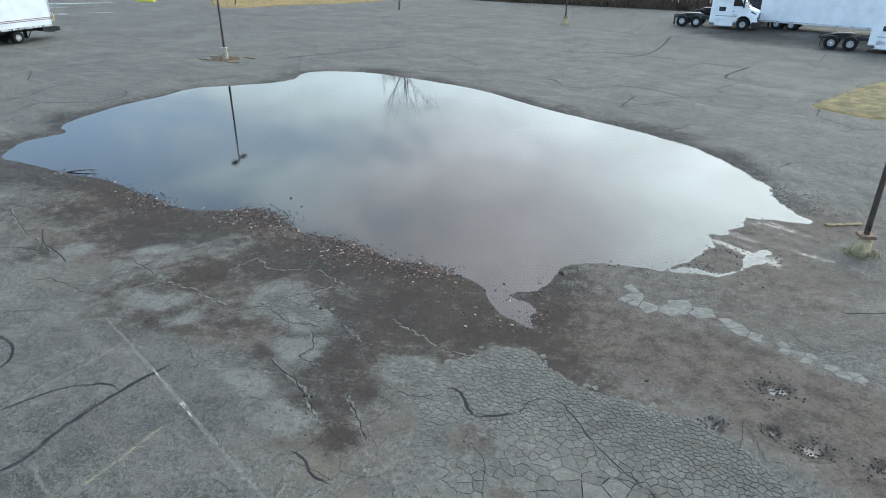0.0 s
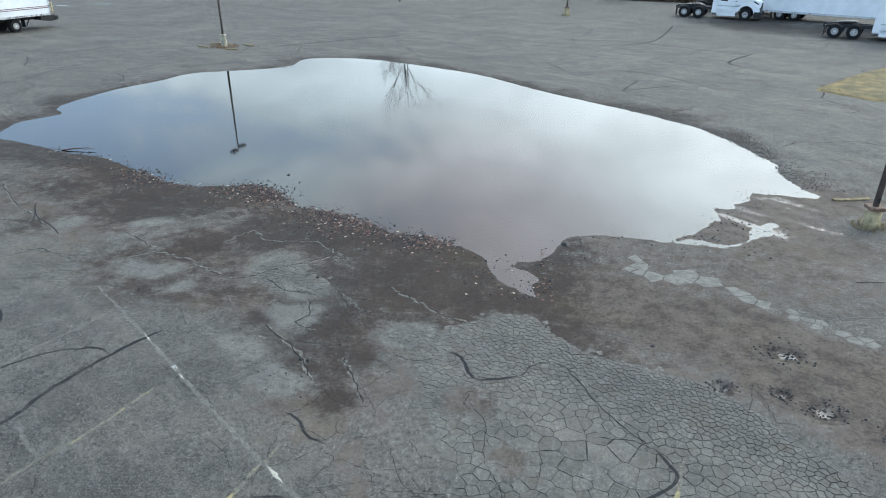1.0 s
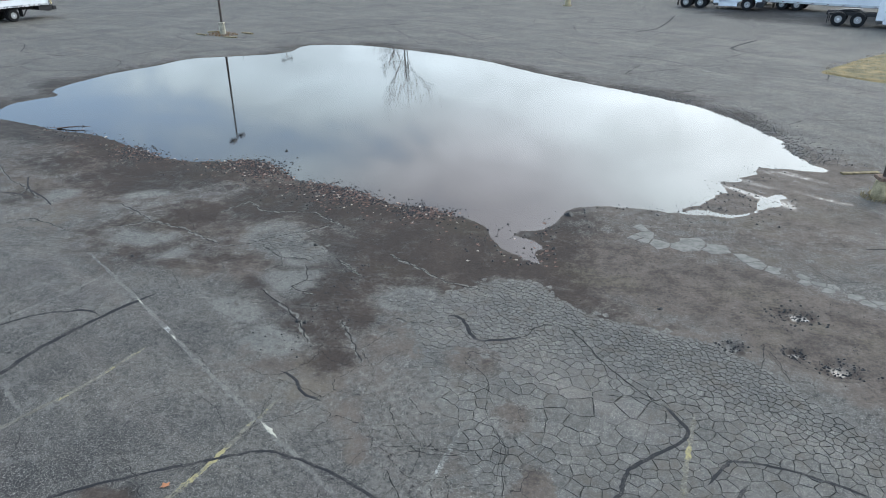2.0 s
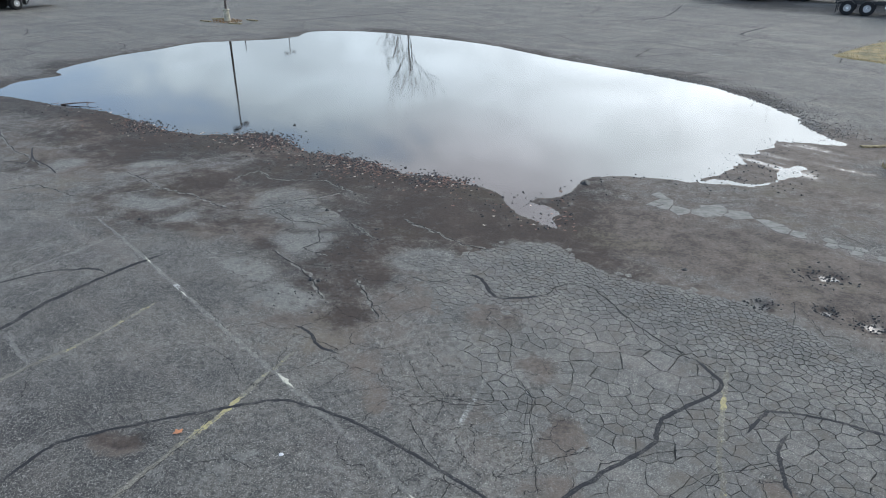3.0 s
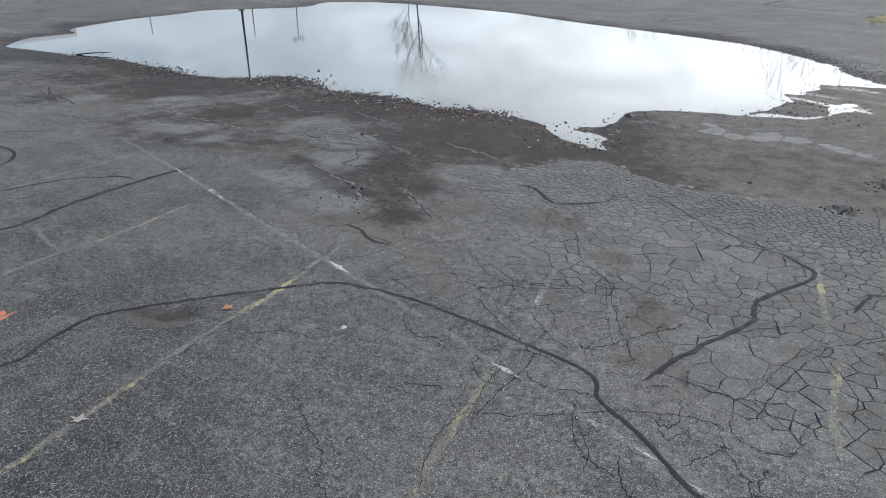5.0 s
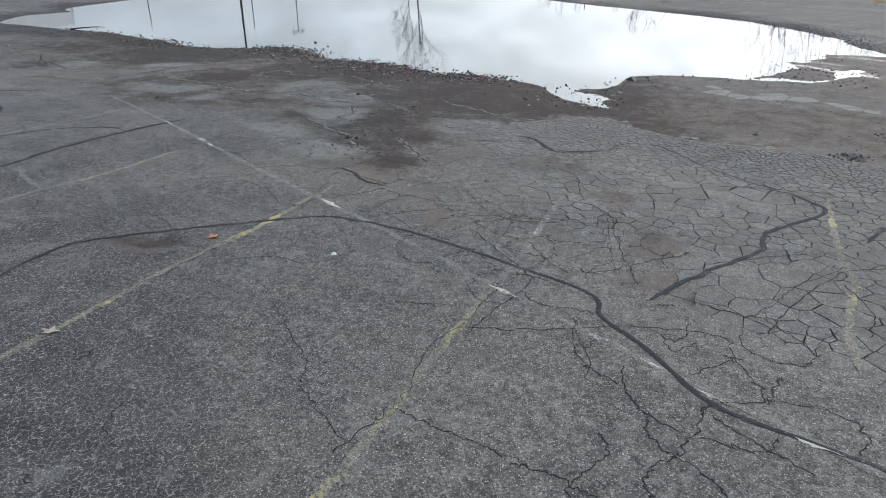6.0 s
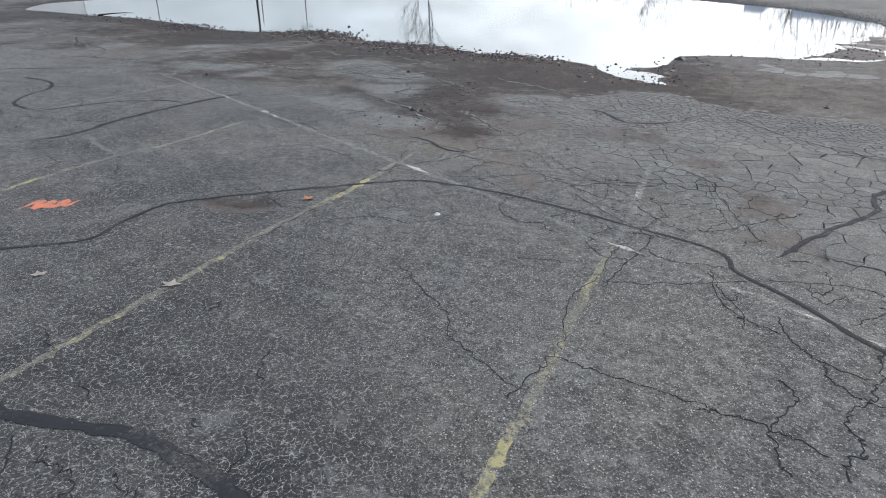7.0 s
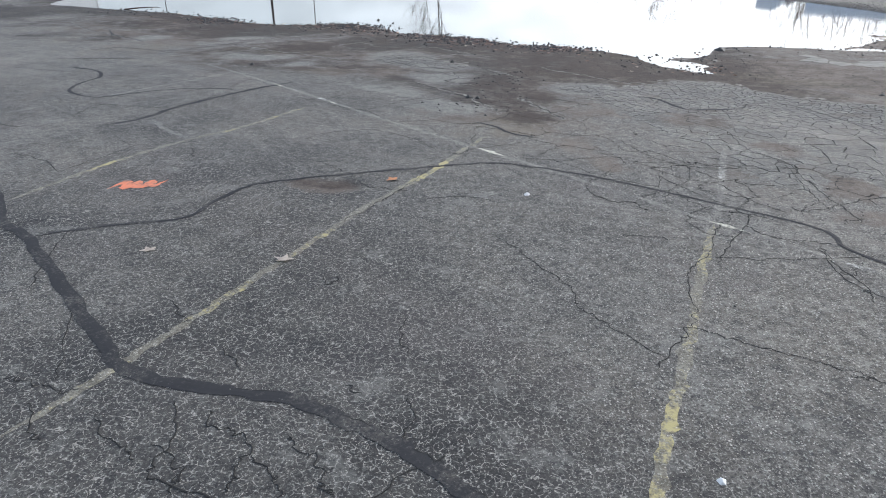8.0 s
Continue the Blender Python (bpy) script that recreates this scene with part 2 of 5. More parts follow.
def water_material():
    m, net, bsdf = material("still_water")
    at = place(net)
    clear_part = net.add("BsdfTransparent")
    clear_part.inputs[0].default_value = (0.24, 0.22, 0.20, 1)
    shine = net.add("BsdfGlossy")
    shine.inputs["Roughness"].default_value = 0.045
    edge = net.add("Fresnel")
    edge.inputs[0].default_value = 1.66
    both = net.add("MixShader")
    net.put(edge.outputs[0], both.inputs[0])
    net.put(clear_part.outputs[0], both.inputs[1])
    net.put(shine.outputs[0], both.inputs[2])
    for n in net.tree.nodes:
        if n.type == "OUTPUT_MATERIAL":
            net.put(both.outputs[0], n.inputs[0])
    return m


def grass_material():
    m, net, bsdf = material("winter_grass", 0.9)
    at = place(net)
    own = net.add("NewGeometry").outputs["Random Per Island"]
    big = net.noise(at, 1.3, 5.0, 0.65)
    fac = net.step(net.math("ADD", net.math("MULTIPLY", big, 0.8), net.math("MULTIPLY", own, 0.3)), 0.4, 0.75)
    net.put(net.mix(fac, (0.080, 0.066, 0.020), (0.27, 0.175, 0.058)), bsdf.inputs["Base Color"])
    relief(net, bsdf, net.noise(at, 30.0, 4.0), 0.8, 0.03)
    return m


GROUND = ground_material()
PIECE = piece_material()
WATER = water_material()
GRASS = grass_material()
SEAL = seal_material()
FISSURE = plain("crack_dirt", (0.022, 0.021, 0.02), 0.95, 0, 0.4, 6.0, 60.0)
YELLOW = paint_material("worn_yellow_paint", (0.33, 0.275, 0.125), 0.2, 0.06)
CRUMBLE = paint_material("crumbled_asphalt", (0.16, 0.15, 0.135), 0.05, 0.05)
WHITE_LINE = paint_material("worn_white_paint", (0.40, 0.39, 0.36), 0.0, 0.04)
FRESH_LINE = paint_material("kept_white_paint", (0.44, 0.41, 0.33), 0.55, 0.1)
ORANGE = paint_material("orange_marking_paint", (0.60, 0.17, 0.085), 0.95)
CONCRETE = plain("weathered_concrete", (0.36, 0.33, 0.26), 0.9, 0, 0.35, 5.0, 30.0)
YELLOW_CONCRETE = plain("yellow_painted_concrete", (0.40, 0.33, 0.20), 0.85, 0, 0.4, 6.0, 30.0)
OCHRE_KERB = plain("ochre_stained_concrete", (0.21, 0.165, 0.095), 0.9, 0, 0.45, 6.0, 30.0)
RUST_CAP = plain("rust_stained_concrete", (0.20, 0.135, 0.10), 0.85, 0, 0.4, 8.0, 30.0)
RUSSET = plain("russet_weeds", (0.26, 0.15, 0.07), 0.95, 0, 0.4, 2.0)
POLE = plain("brown_pole_paint", (0.060, 0.042, 0.034), 0.55, 0.2, 0.3, 4.0)
DARK = plain("dark_metal", (0.025, 0.025, 0.027), 0.5, 0.4)
RUBBER = plain("tyre_rubber", (0.018, 0.018, 0.019), 0.85)
RIM = plain("white_steel_rim", (0.32, 0.32, 0.32), 0.45, 0.3)
WHITE = plain("white_truck_paint", (0.76, 0.78, 0.80), 0.35, 0, 0.08, 1.2)
ALU = plain("polished_aluminium", (0.62, 0.63, 0.65), 0.3, 0.9)
GLASS = plain("dark_glass", (0.012, 0.014, 0.017), 0.06)
NAVY = plain("dark_blue_truck_paint", (0.02, 0.026, 0.04), 0.35)
RED = plain("stripe_red", (0.16, 0.055, 0.06), 0.5)
BARK = plain("bark", (0.14, 0.125, 0.11), 0.95, 0, 0.3, 2.0)
BRUSH = plain("dry_brush", (0.105, 0.078, 0.056), 0.95, 0, 0.45, 0.6)
STRAW = plain("dry_grass", (0.30, 0.235, 0.13), 0.95, 0, 0.35, 2.0)
STONE = plain("dark_gravel", (0.026, 0.024, 0.023), 0.75, 0, 0.4, 6.0)
LEAF = plain("dead_leaf", (0.135, 0.080, 0.064), 0.8, 0, 0.5, 7.0)
LEAF_ORANGE = plain("russet_leaf", (0.33, 0.135, 0.06), 0.7, 0, 0.4, 9.0)
LEAF_PALE = plain("bleached_leaf", (0.34, 0.28, 0.23), 0.8, 0, 0.3, 7.0)
PALE_GRAVEL = plain("grey_gravel", (0.13, 0.12, 0.11), 0.9, 0, 0.6, 9.0)
WHITE_CHIP = plain("white_stone", (0.55, 0.53, 0.5), 0.8)
STICK = plain("wet_wood", (0.075, 0.045, 0.036), 0.7)
PATCH = plain("pale_old_asphalt", (0.172, 0.160, 0.142), 0.9, 0, 0.3, 7.0, 60.0)
YELLOW_BLOCK = plain("yellow_curb_paint", (0.58, 0.55, 0.10), 0.8)


# ---- helpers for shapes ----
def mesh_of(name, verts, faces, mat, smooth=False):
    me = bpy.data.meshes.new(name)
    me.from_pydata([tuple(map(float, v)) for v in verts], [], [tuple(map(int, f)) for f in faces])
    me.materials.append(mat)
    if smooth:
        me.polygons.foreach_set("use_smooth", [True] * len(me.polygons))
    me.update()
    return me


def part(name, bm, mat, parent=None, label="", smooth=False):
    me = bpy.data.meshes.new(name)
    bm.to_mesh(me)
    bm.free()
    me.materials.append(mat)
    if smooth:
        me.polygons.foreach_set("use_smooth", [True] * len(me.polygons))
    ob = new(name, me)
    if parent is not None:
        ob.parent = parent
    if label:
        tagged(ob, label)
    return ob


def block(x0, x1, y0, y1, z0, z1, bevel=0.0, bm=None):
    bm = bm or bmesh.new()
    made = bmesh.ops.create_cube(bm, size=1.0, matrix=Matrix.Translation(((x0 + x1) / 2, (y0 + y1) / 2, (z0 + z1) / 2)) @ Matrix.Diagonal((x1 - x0, y1 - y0, z1 - z0, 1)))
    if bevel:
        edges = {e for v in made["verts"] for e in v.link_edges}
        bmesh.ops.bevel(bm, geom=list(edges), offset=bevel, segments=2, affect="EDGES", profile=0.6)
    return bm


def tube(a, b, r0, r1=None, sides=12, bm=None):
    bm = bm or bmesh.new()
    a, b = Vector(a), Vector(b)
    turn = (b - a).to_track_quat("Z", "Y").to_matrix().to_4x4()
    bmesh.ops.create_cone(bm, cap_ends=True, segments=sides, radius1=r0, radius2=r0 if r1 is None else r1, depth=(b - a).length, matrix=Matrix.Translation((a + b) / 2) @ turn)
    return bm


def profile(points, y0, y1, bevel=0.0):
    """A side outline in x and z, drawn out from y0 to y1."""
    bm = bmesh.new()
    one = [bm.verts.new((x, y0, z)) for x, z in points]
    two = [bm.verts.new((x, y1, z)) for x, z in points]
    bm.faces.new(one)
    bm.faces.new(two[::-1])
    for k in range(len(points)):
        n = (k + 1) % len(points)
        bm.faces.new((one[n], one[k], two[k], two[n]))
    bmesh.ops.recalc_face_normals(bm, faces=bm.faces)
    if bevel:
        bmesh.ops.bevel(bm, geom=list(bm.edges), offset=bevel, segments=2, affect="EDGES", profile=0.6)
    return bm


def empty(name, m, label, category, group=""):
    ob = new(name)
    ob.matrix_world = m
    return tagged(ob, label, category, group)


# ---- the lie of the ground ----
FAR_SHORE = [
    (-21.1, 24.3), (-21.6, 26.6), (-20.6, 28.0), (-21.6, 29.4), (-21.0, 33.2), (-19.7, 35.8), (-19.0, 37.7), (-17.2, 38.8), (-15.1, 39.7), (-13.7, 41.1),
    (-13.4, 43.6), (-9.9, 44.0), (-6.6, 42.4), (-3.5, 40.6), (-1.0, 38.5), (1.3, 35.6), (5.4, 31.7), (7.2, 29.8), (8.5, 27.9), (9.6, 24.2), (9.56, 23.2),
]
NEAR_SHORE = [
    (9.49, 22.2), (9.68, 21.1), (9.93, 20.6), (9.68, 20.32), (8.96, 20.5), (8.33, 20.6), (7.9, 20.6), (7.6, 20.1), (7.1, 19.8), (6.6, 19.3), (6.2, 19.1), (5.84, 18.1), (5.42, 17.5), (4.97, 17.0), (4.28, 16.5),
    (3.97, 16.65), (3.26, 16.78), (2.53, 16.86), (1.92, 16.75), (1.55, 16.44), (1.28, 15.9), (0.97, 15.33), (0.63, 15.02), (0.21, 14.9), (0.0, 14.66), (0.33, 14.47), (0.65, 14.18), (0.74, 13.95), (0.56, 13.7), (0.56, 13.45),
    (0.7, 13.05), (0.34, 13.29), (0.1, 13.52), (-0.15, 13.73), (-0.38, 14.11), (-0.58, 14.82), (-0.79, 15.23), (-1.2, 15.6), (-2.1, 16.1),
    (-3.25, 16.4), (-5.2, 17.6), (-6.6, 18.1), (-7.5, 19.2), (-8.6, 19.8), (-9.5, 19.5), (-11.6, 19.8), (-13.8, 21.2), (-15.1, 22.0), (-16.8, 22.5), (-19.5, 23.6),
]
SHORE = FAR_SHORE + NEAR_SHORE
POOL = [(4.31, 16.55), (4.9, 16.88), (5.42, 16.67), (6.01, 16.51), (6.4, 16.81), (6.69, 17.24), (7.11, 17.8), (7.61, 18.05), (7.33, 17.49), (6.98, 17.23), (6.7, 16.84), (6.2, 16.45), (5.72, 16.27), (5.2, 16.39), (4.62, 16.37)]


def lattice(ix, iy, seed):
    n = (ix.astype(np.int64) * 374761393 + iy.astype(np.int64) * 668265263 + seed * 1442695041) & 0x7FFFFFFF
    n = ((n ^ (n >> 13)) * 1274126177) & 0x7FFFFFFF
    return ((n ^ (n >> 16)) & 0xFFFF) / 65535.0


def soft_noise(x, y, seed=0):
    ix, iy = np.floor(x), np.floor(y)
    fx, fy = x - ix, y - iy
    fx, fy = fx * fx * (3 - 2 * fx), fy * fy * (3 - 2 * fy)
    a, b = lattice(ix, iy, seed), lattice(ix + 1, iy, seed)
    c, d = lattice(ix, iy + 1, seed), lattice(ix + 1, iy + 1, seed)
    return (a + (b - a) * fx) * (1 - fy) + (c + (d - c) * fx) * fy


def fbm(x, y, scale, seed=0, octaves=4):
    """Layered noise about 0, within about -1 and 1."""
    total, size, norm = 0, 1.0, 0
    for k in range(octaves):
        total = total + size * (2 * soft_noise(x * scale * 2**k + 17.3 * k, y * scale * 2**k - 9.1 * k, seed + k) - 1)
        norm += size
        size *= 0.5
    return total / norm


def smooth(v, a, b):
    t = np.clip((v - a) / (b - a), 0, 1)
    return t * t * (3 - 2 * t)


def round_curve(points, steps=6, closed=True):
    """A Catmull-Rom curve through the points."""
    p, out = np.array(points, float), []
    n = len(p)
    for k in range(n if closed else n - 1):
        if closed:
            a, b, c, d = p[k - 1], p[k], p[(k + 1) % n], p[(k + 2) % n]
        else:
            a, b, c, d = p[max(k - 1, 0)], p[k], p[k + 1], p[min(k + 2, n - 1)]
        for s in range(steps):
            t = s / steps
            out.append(0.5 * (2 * b + (c - a) * t + (2 * a - 5 * b + 4 * c - d) * t * t + (3 * b - a - 3 * c + d) * t**3))
    if not closed:
        out.append(p[-1])
    return np.array(out)


def inside(poly, x, y):
    poly = np.asarray(poly, float)
    res = np.zeros(np.shape(x), bool)
    for (ax, ay), (bx, by) in zip(poly, np.roll(poly, -1, 0)):
        if ay != by:
            res ^= ((ay > y) != (by > y)) & (x < (bx - ax) * (y - ay) / (by - ay) + ax)
    return res


def distance(poly, x, y):
    """Metres to a closed outline: positive outside, negative inside."""
    poly = np.asarray(poly, float)
    best = np.full(np.shape(x), 1e9)
    for (ax, ay), (bx, by) in zip(poly, np.roll(poly, -1, 0)):
        dx, dy = bx - ax, by - ay
        t = np.clip(((x - ax) * dx + (y - ay) * dy) / (dx * dx + dy * dy + 1e-12), 0, 1)
        best = np.minimum(best, (x - ax - t * dx) ** 2 + (y - ay - t * dy) ** 2)
    return np.where(inside(poly, x, y), -1, 1) * np.sqrt(best)


shore = round_curve(SHORE, 3)
CRAZED = round_curve([(-2.0, 10.9), (-0.8, 11.9), (0.5, 12.2), (1.2, 11.2), (2.9, 10.5), (3.8, 10.05), (4.5, 9.3), (5.0, 8.3), (5.5, 7.0), (5.2, 5.2), (3.6, 3.6), (1.9, 3.6), (0.5, 4.5), (-0.1, 5.6), (-0.9, 7.2), (-1.5, 9.0)], 4)
MUD = [(-3.4, 12.3), (-1.1, 14.2), (1.2, 15.2), (3.0, 14.6), (5.3, 13.6), (6.9, 12.4), (8.4, 10.8), (8.0, 8.0), (6.2, 7.6), (5.2, 8.8), (4.0, 10.2), (2.0, 11.2), (0.4, 12.0), (-1.9, 11.5)]
HOLES = [(5.49, 9.41, 0.30), (5.43, 11.19, 0.34), (4.91, 9.86, 0.17), (3.9, 10.02, 0.17), (6.6, 8.9, 0.3)]
DIRT = [(-5.28, 5.58, 0.40, 0.22), (0.26, 6.2, 0.28, 0.40), (-0.05, 5.38, 0.38, 0.26), (-2.45, 7.5, 0.26, 0.5), (-2.2, 6.8, 0.2, 0.4), (-0.02, 7.73, 0.3, 0.34), (-0.75, 9.1, 0.5, 0.4), (2.58, 5.49, 0.22, 0.28)]


def waterline(x, y):
    low = np.exp(-(((x - 7.6) / 2.4) ** 2 + ((y - 18.8) / 2.2) ** 2) ** 2)
    run, across = (x * 0.68 - y * 0.73) * 0.4, (x * 0.73 + y * 0.68) * 1.6
    best = np.minimum(distance(shore, x, y) + 0.1 * fbm(x, y, 1.3, 5), distance(POOL, x, y) + 0.03 + 0.09 * fbm(x, y, 2.5, 6))
    return best + 0.06 * fbm(x, y, 4.0, 8, 4) + 0.045 * fbm(x, y, 9.0, 14, 2) * (1 - smooth(y, 22, 26)) + low * 0.35 * fbm(run, across, 1.0, 33, 5)


def lie(x, y, d):
    """Height of the ground at metres d from the waterline."""
    near = np.clip(1 - smooth(y, 22, 40), 0, 1)
    out = np.maximum(d, 0)
    top = 0.24 + 0.26 * near
    h = top * np.tanh((0.014 * (1 - np.exp(-out / 0.6)) + 0.0078 * out**1.5) / top)
    flat = np.exp(-(((x - 7.7) / 2.2) ** 2 + ((y - 18.6) / 2.0) ** 2) ** 2)
    h = h * (1 - 0.86 * flat) + flat * (0.007 + 0.004 * fbm((x * 0.68 - y * 0.73) * 0.4, (x * 0.73 + y * 0.68) * 1.6, 0.9, 21, 6)) * smooth(out, 0, 0.3)
    rough = 0.007 * fbm(x, y, 0.8, 11) * smooth(out, 0.4, 2.5) * (1 - smooth(y, 17, 24)) * (1 - smooth(abs(x), 12, 18))
    for hx, hy, hr in HOLES:
        rough = rough - 0.05 * np.exp(-(((x - hx) ** 2 + (y - hy) ** 2) / hr**2) ** 2) * (1 + 0.5 * fbm(x, y, 6, 3))
    return np.where(d > 0, h + rough, -0.16 * np.tanh(-np.minimum(d, 0) * 0.16))


def spread(fine, edges, grow=1.16, far=1600.0):
    """Grid lines: even steps between the edges, then ever wider ones out to far."""
    lines = []
    for (a, b), step in zip(zip(edges, edges[1:]), fine):
        lines += list(np.arange(a, b - 1e-6, step))
    lines.append(edges[-1])
    head, tail, a, b = [], [], fine[0], fine[-1]
    at = edges[0]
    while at > -far:
        a *= grow
        at -= a
        head.append(at)
    at = edges[-1]
    while at < far:
        b *= grow
        at += b
        tail.append(at)
    return np.array(head[::-1] + lines + tail)


XS = spread((0.25, 0.09, 0.25), (-24.0, -13.0, 10.4, 15.0))
YS = spread((0.08, 0.2, 0.4), (1.0, 21.4, 45.0, 60.0))
GX, GY = np.meshgrid(XS, YS)
GD = waterline(GX, GY)
GZ = lie(GX, GY, GD)
ISLANDS = [
    (-5.65, 13.75, 0.75, 0.75), (-4.75, 13.1, 0.55, 0.5), (-2.15, 11.15, 0.5, 0.4), (-4.6, 11.8, 0.45, 0.55), (-8.9, 13.6, 0.65, 0.4), (-7.6, 12.9, 0.3, 0.3), (-4.2, 9.4, 0.7, 0.5), (-5.3, 10.4, 0.6, 0.4),
    (-0.1, 11.9, 0.7, 0.4), (-12.6, 15.9, 0.5, 0.4), (-10.2, 16.3, 0.5, 0.35),
]


def crazed(x, y):
    """Metres to the nearest crazed field of asphalt, negative inside."""
    best = distance(CRAZED, x, y) + 0.25 * fbm(x, y, 0.9, 61)
    for px, py, rx, ry in ISLANDS[:3]:
        best = np.minimum(best, (np.hypot((x - px) / rx, (y - py) / ry) - 1) * min(rx, ry))
    for px, py, rx, ry in DIRT:
        best = np.maximum(best, (1.05 - np.hypot((x - px) / rx, (y - py) / ry)) * min(rx, ry))
    return best


CRAZE_D = crazed(GX, GY)
SINK = 0.012
GZ = GZ - SINK * smooth(-CRAZE_D, 0.06, 0.2)


def sample(grid, x, y):
    """A value of the ground's grid between its lines."""
    x, y = np.asarray(x, float), np.asarray(y, float)
    i = np.clip(np.searchsorted(XS, x) - 1, 0, len(XS) - 2)
    j = np.clip(np.searchsorted(YS, y) - 1, 0, len(YS) - 2)
    u, v = (x - XS[i]) / (XS[i + 1] - XS[i]), (y - YS[j]) / (YS[j + 1] - YS[j])
    return (grid[j, i] * (1 - u) + grid[j, i + 1] * u) * (1 - v) + (grid[j + 1, i] * (1 - u) + grid[j + 1, i + 1] * u) * v


def height(x, y):
    """The ground's height, as its sheet has it."""
    return sample(GZ, x, y)


def surface(x, y):
    """The height of the top of the paving, crazed pieces included."""
    return height(x, y) + (SINK + 0.005) * smooth(-sample(CRAZE_D, x, y), 0.06, 0.2)


def shoreward(x, y):
    """Metres from the waterline, read from the sheet's grid."""
    return sample(GD, x, y)


def build_ground():
    nx, ny = len(XS), len(YS)
    me = bpy.data.meshes.new("ground")
    co = np.stack([GX, GY, GZ], -1).reshape(-1, 3)
    a = (np.arange(ny - 1)[:, None] * nx + np.arange(nx - 1)[None, :]).ravel()
    quads = np.stack([a, a + 1, a + nx + 1, a + nx], 1)
    me.vertices.add(len(co))
    me.vertices.foreach_set("co", co.ravel())
    me.loops.add(quads.size)
    me.loops.foreach_set("vertex_index", quads.ravel())
    me.polygons.add(len(quads))
    me.polygons.foreach_set("loop_start", np.arange(0, quads.size, 4))
    me.polygons.foreach_set("use_smooth", np.ones(len(quads), bool))
    me.update()
    me.validate()
    x, y, d = GX.ravel(), GY.ravel(), GD.ravel()
    near_side = 1 - smooth(y, 20, 26)
    wobble = fbm(x, y, 0.35, 31)
    wx, wy = x + 0.55 * fbm(x, y, 0.8, 71), y + 0.55 * fbm(x, y, 0.8, 81)
    silt = np.clip(1.2 - np.maximum(d, 0) / 8.0 + 0.6 * wobble, 0, 1) * near_side * smooth(x, -20, -14)
    silt *= 0.55 + 0.45 * smooth(fbm(x, y, 0.5, 77), -0.3, 0.3)
    for px, py, r in ((-2.7, 12.4, 1.1), (-1.6, 14.3, 1.2), (-6.8, 12.2, 0.8), (-2.9, 10.5, 0.7), (-5.6, 12.1, 0.7), (-8.3, 15.2, 1.2)):
        silt = np.maximum(silt, 0.85 * smooth(1.9 - np.hypot(wx - px, wy - py) / r + 0.5 * wobble, 0, 1.7))
    silt = np.maximum(silt, smooth(-distance(MUD, wx, wy) + 0.7 * wobble, -0.9, 0.8))
    silt = np.maximum(silt, np.clip(0.75 - np.maximum(d, 0) / 2.5 + 0.3 * wobble, 0, 1) * (1 - near_side) * 0.7)
    for px, py, rx, ry in DIRT:
        silt = np.maximum(silt, 0.72 * smooth(1.5 - np.hypot((x * 0.6 + wx * 0.4 - px) / rx, (y * 0.6 + wy * 0.4 - py) / ry), 0, 0.9))
    damp_dark = np.clip(1.12 - np.maximum(d, 0) / (2.6 + 3.6 * near_side) + 0.9 * fbm(x, y, 0.45, 51), 0, 1) * (1 - 0.6 * smooth(x, 0.5, 3.0) * near_side)
    for px, py, r in ((-9.2, 18.4, 1.2), (-8.0, 18.5, 1.0), (-6.5, 16.8, 1.2), (-8.5, 15.3, 1.0), (-10.2, 17.3, 1.4), (-4.0, 15.8, 1.2), (-4.2, 14.0, 0.9), (-3.5, 12.1, 0.9), (-2.9, 10.3, 0.8), (-3.9, 10.6, 0.6), (-3.0, 8.8, 0.4), (-12.4, 17.4, 1.3), (-8.5, 12.5, 0.5), (-5.4, 11.6, 0.4), (-2.0, 15.4, 0.8), (-14.5, 19.0, 1.4)):
        damp_dark = np.maximum(damp_dark, 0.95 * smooth(1.9 - np.hypot(wx - px, wy - py) / r + 0.5 * wobble, 0, 1.8))
    stained = smooth(1.35 - np.hypot((wx + 7.2) / 4.2, (wy - 13.9) / 2.9) + 0.3 * wobble, 0, 0.8)
    damp_dark, silt = np.maximum(damp_dark, 0.62 * stained), np.maximum(silt, 0.55 * stained)
    damp_dark = np.maximum(damp_dark, 0.50 * smooth(-distance(MUD, wx, wy), -0.6, 0.8))
    streak = np.exp(-((wx + 3.1 - 0.12 * (wy - 12)) / 1.1) ** 2) * smooth(y, 8.0, 10.0) * (1 - smooth(y, 15, 18))
    damp_dark = np.maximum(damp_dark, 1.2 * streak * (0.85 + 0.25 * wobble))
    silt = np.maximum(silt, 0.75 * streak)
    damp_dark = np.maximum(damp_dark, 0.6 * smooth(1.3 - np.hypot((x + 5.25) / 0.42, (y - 5.6) / 0.2), 0, 0.5))
    damp_dark = damp_dark * (0.85 + 0.15 * near_side)
    # the ground is also coloured darker round and under the parked trucks
    for px, py, r in ((22.0, 63.0, 5.0), (28.0, 60.0, 5.0), (24.0, 68.0, 5.0), (33.0, 57.0, 6.0), (-41.0, 52.0, 3.0)):
        damp_dark = np.maximum(damp_dark, 0.95 * smooth(1.7 - np.hypot(x - px, y - py) / r + 0.6 * wobble, 0, 1.4))
    run, across = (x * 0.68 - y * 0.73) * 0.3, (x * 0.73 + y * 0.68) * 2.2
    wet = 0.7 * np.exp(-np.maximum(d, 0) / (0.05 + 0.14 * near_side)) * (d > -0.02)
    flats = np.exp(-(((x - 7.9) / 2.5) ** 2 + ((y - 18.6) / 2.2) ** 2) ** 2)
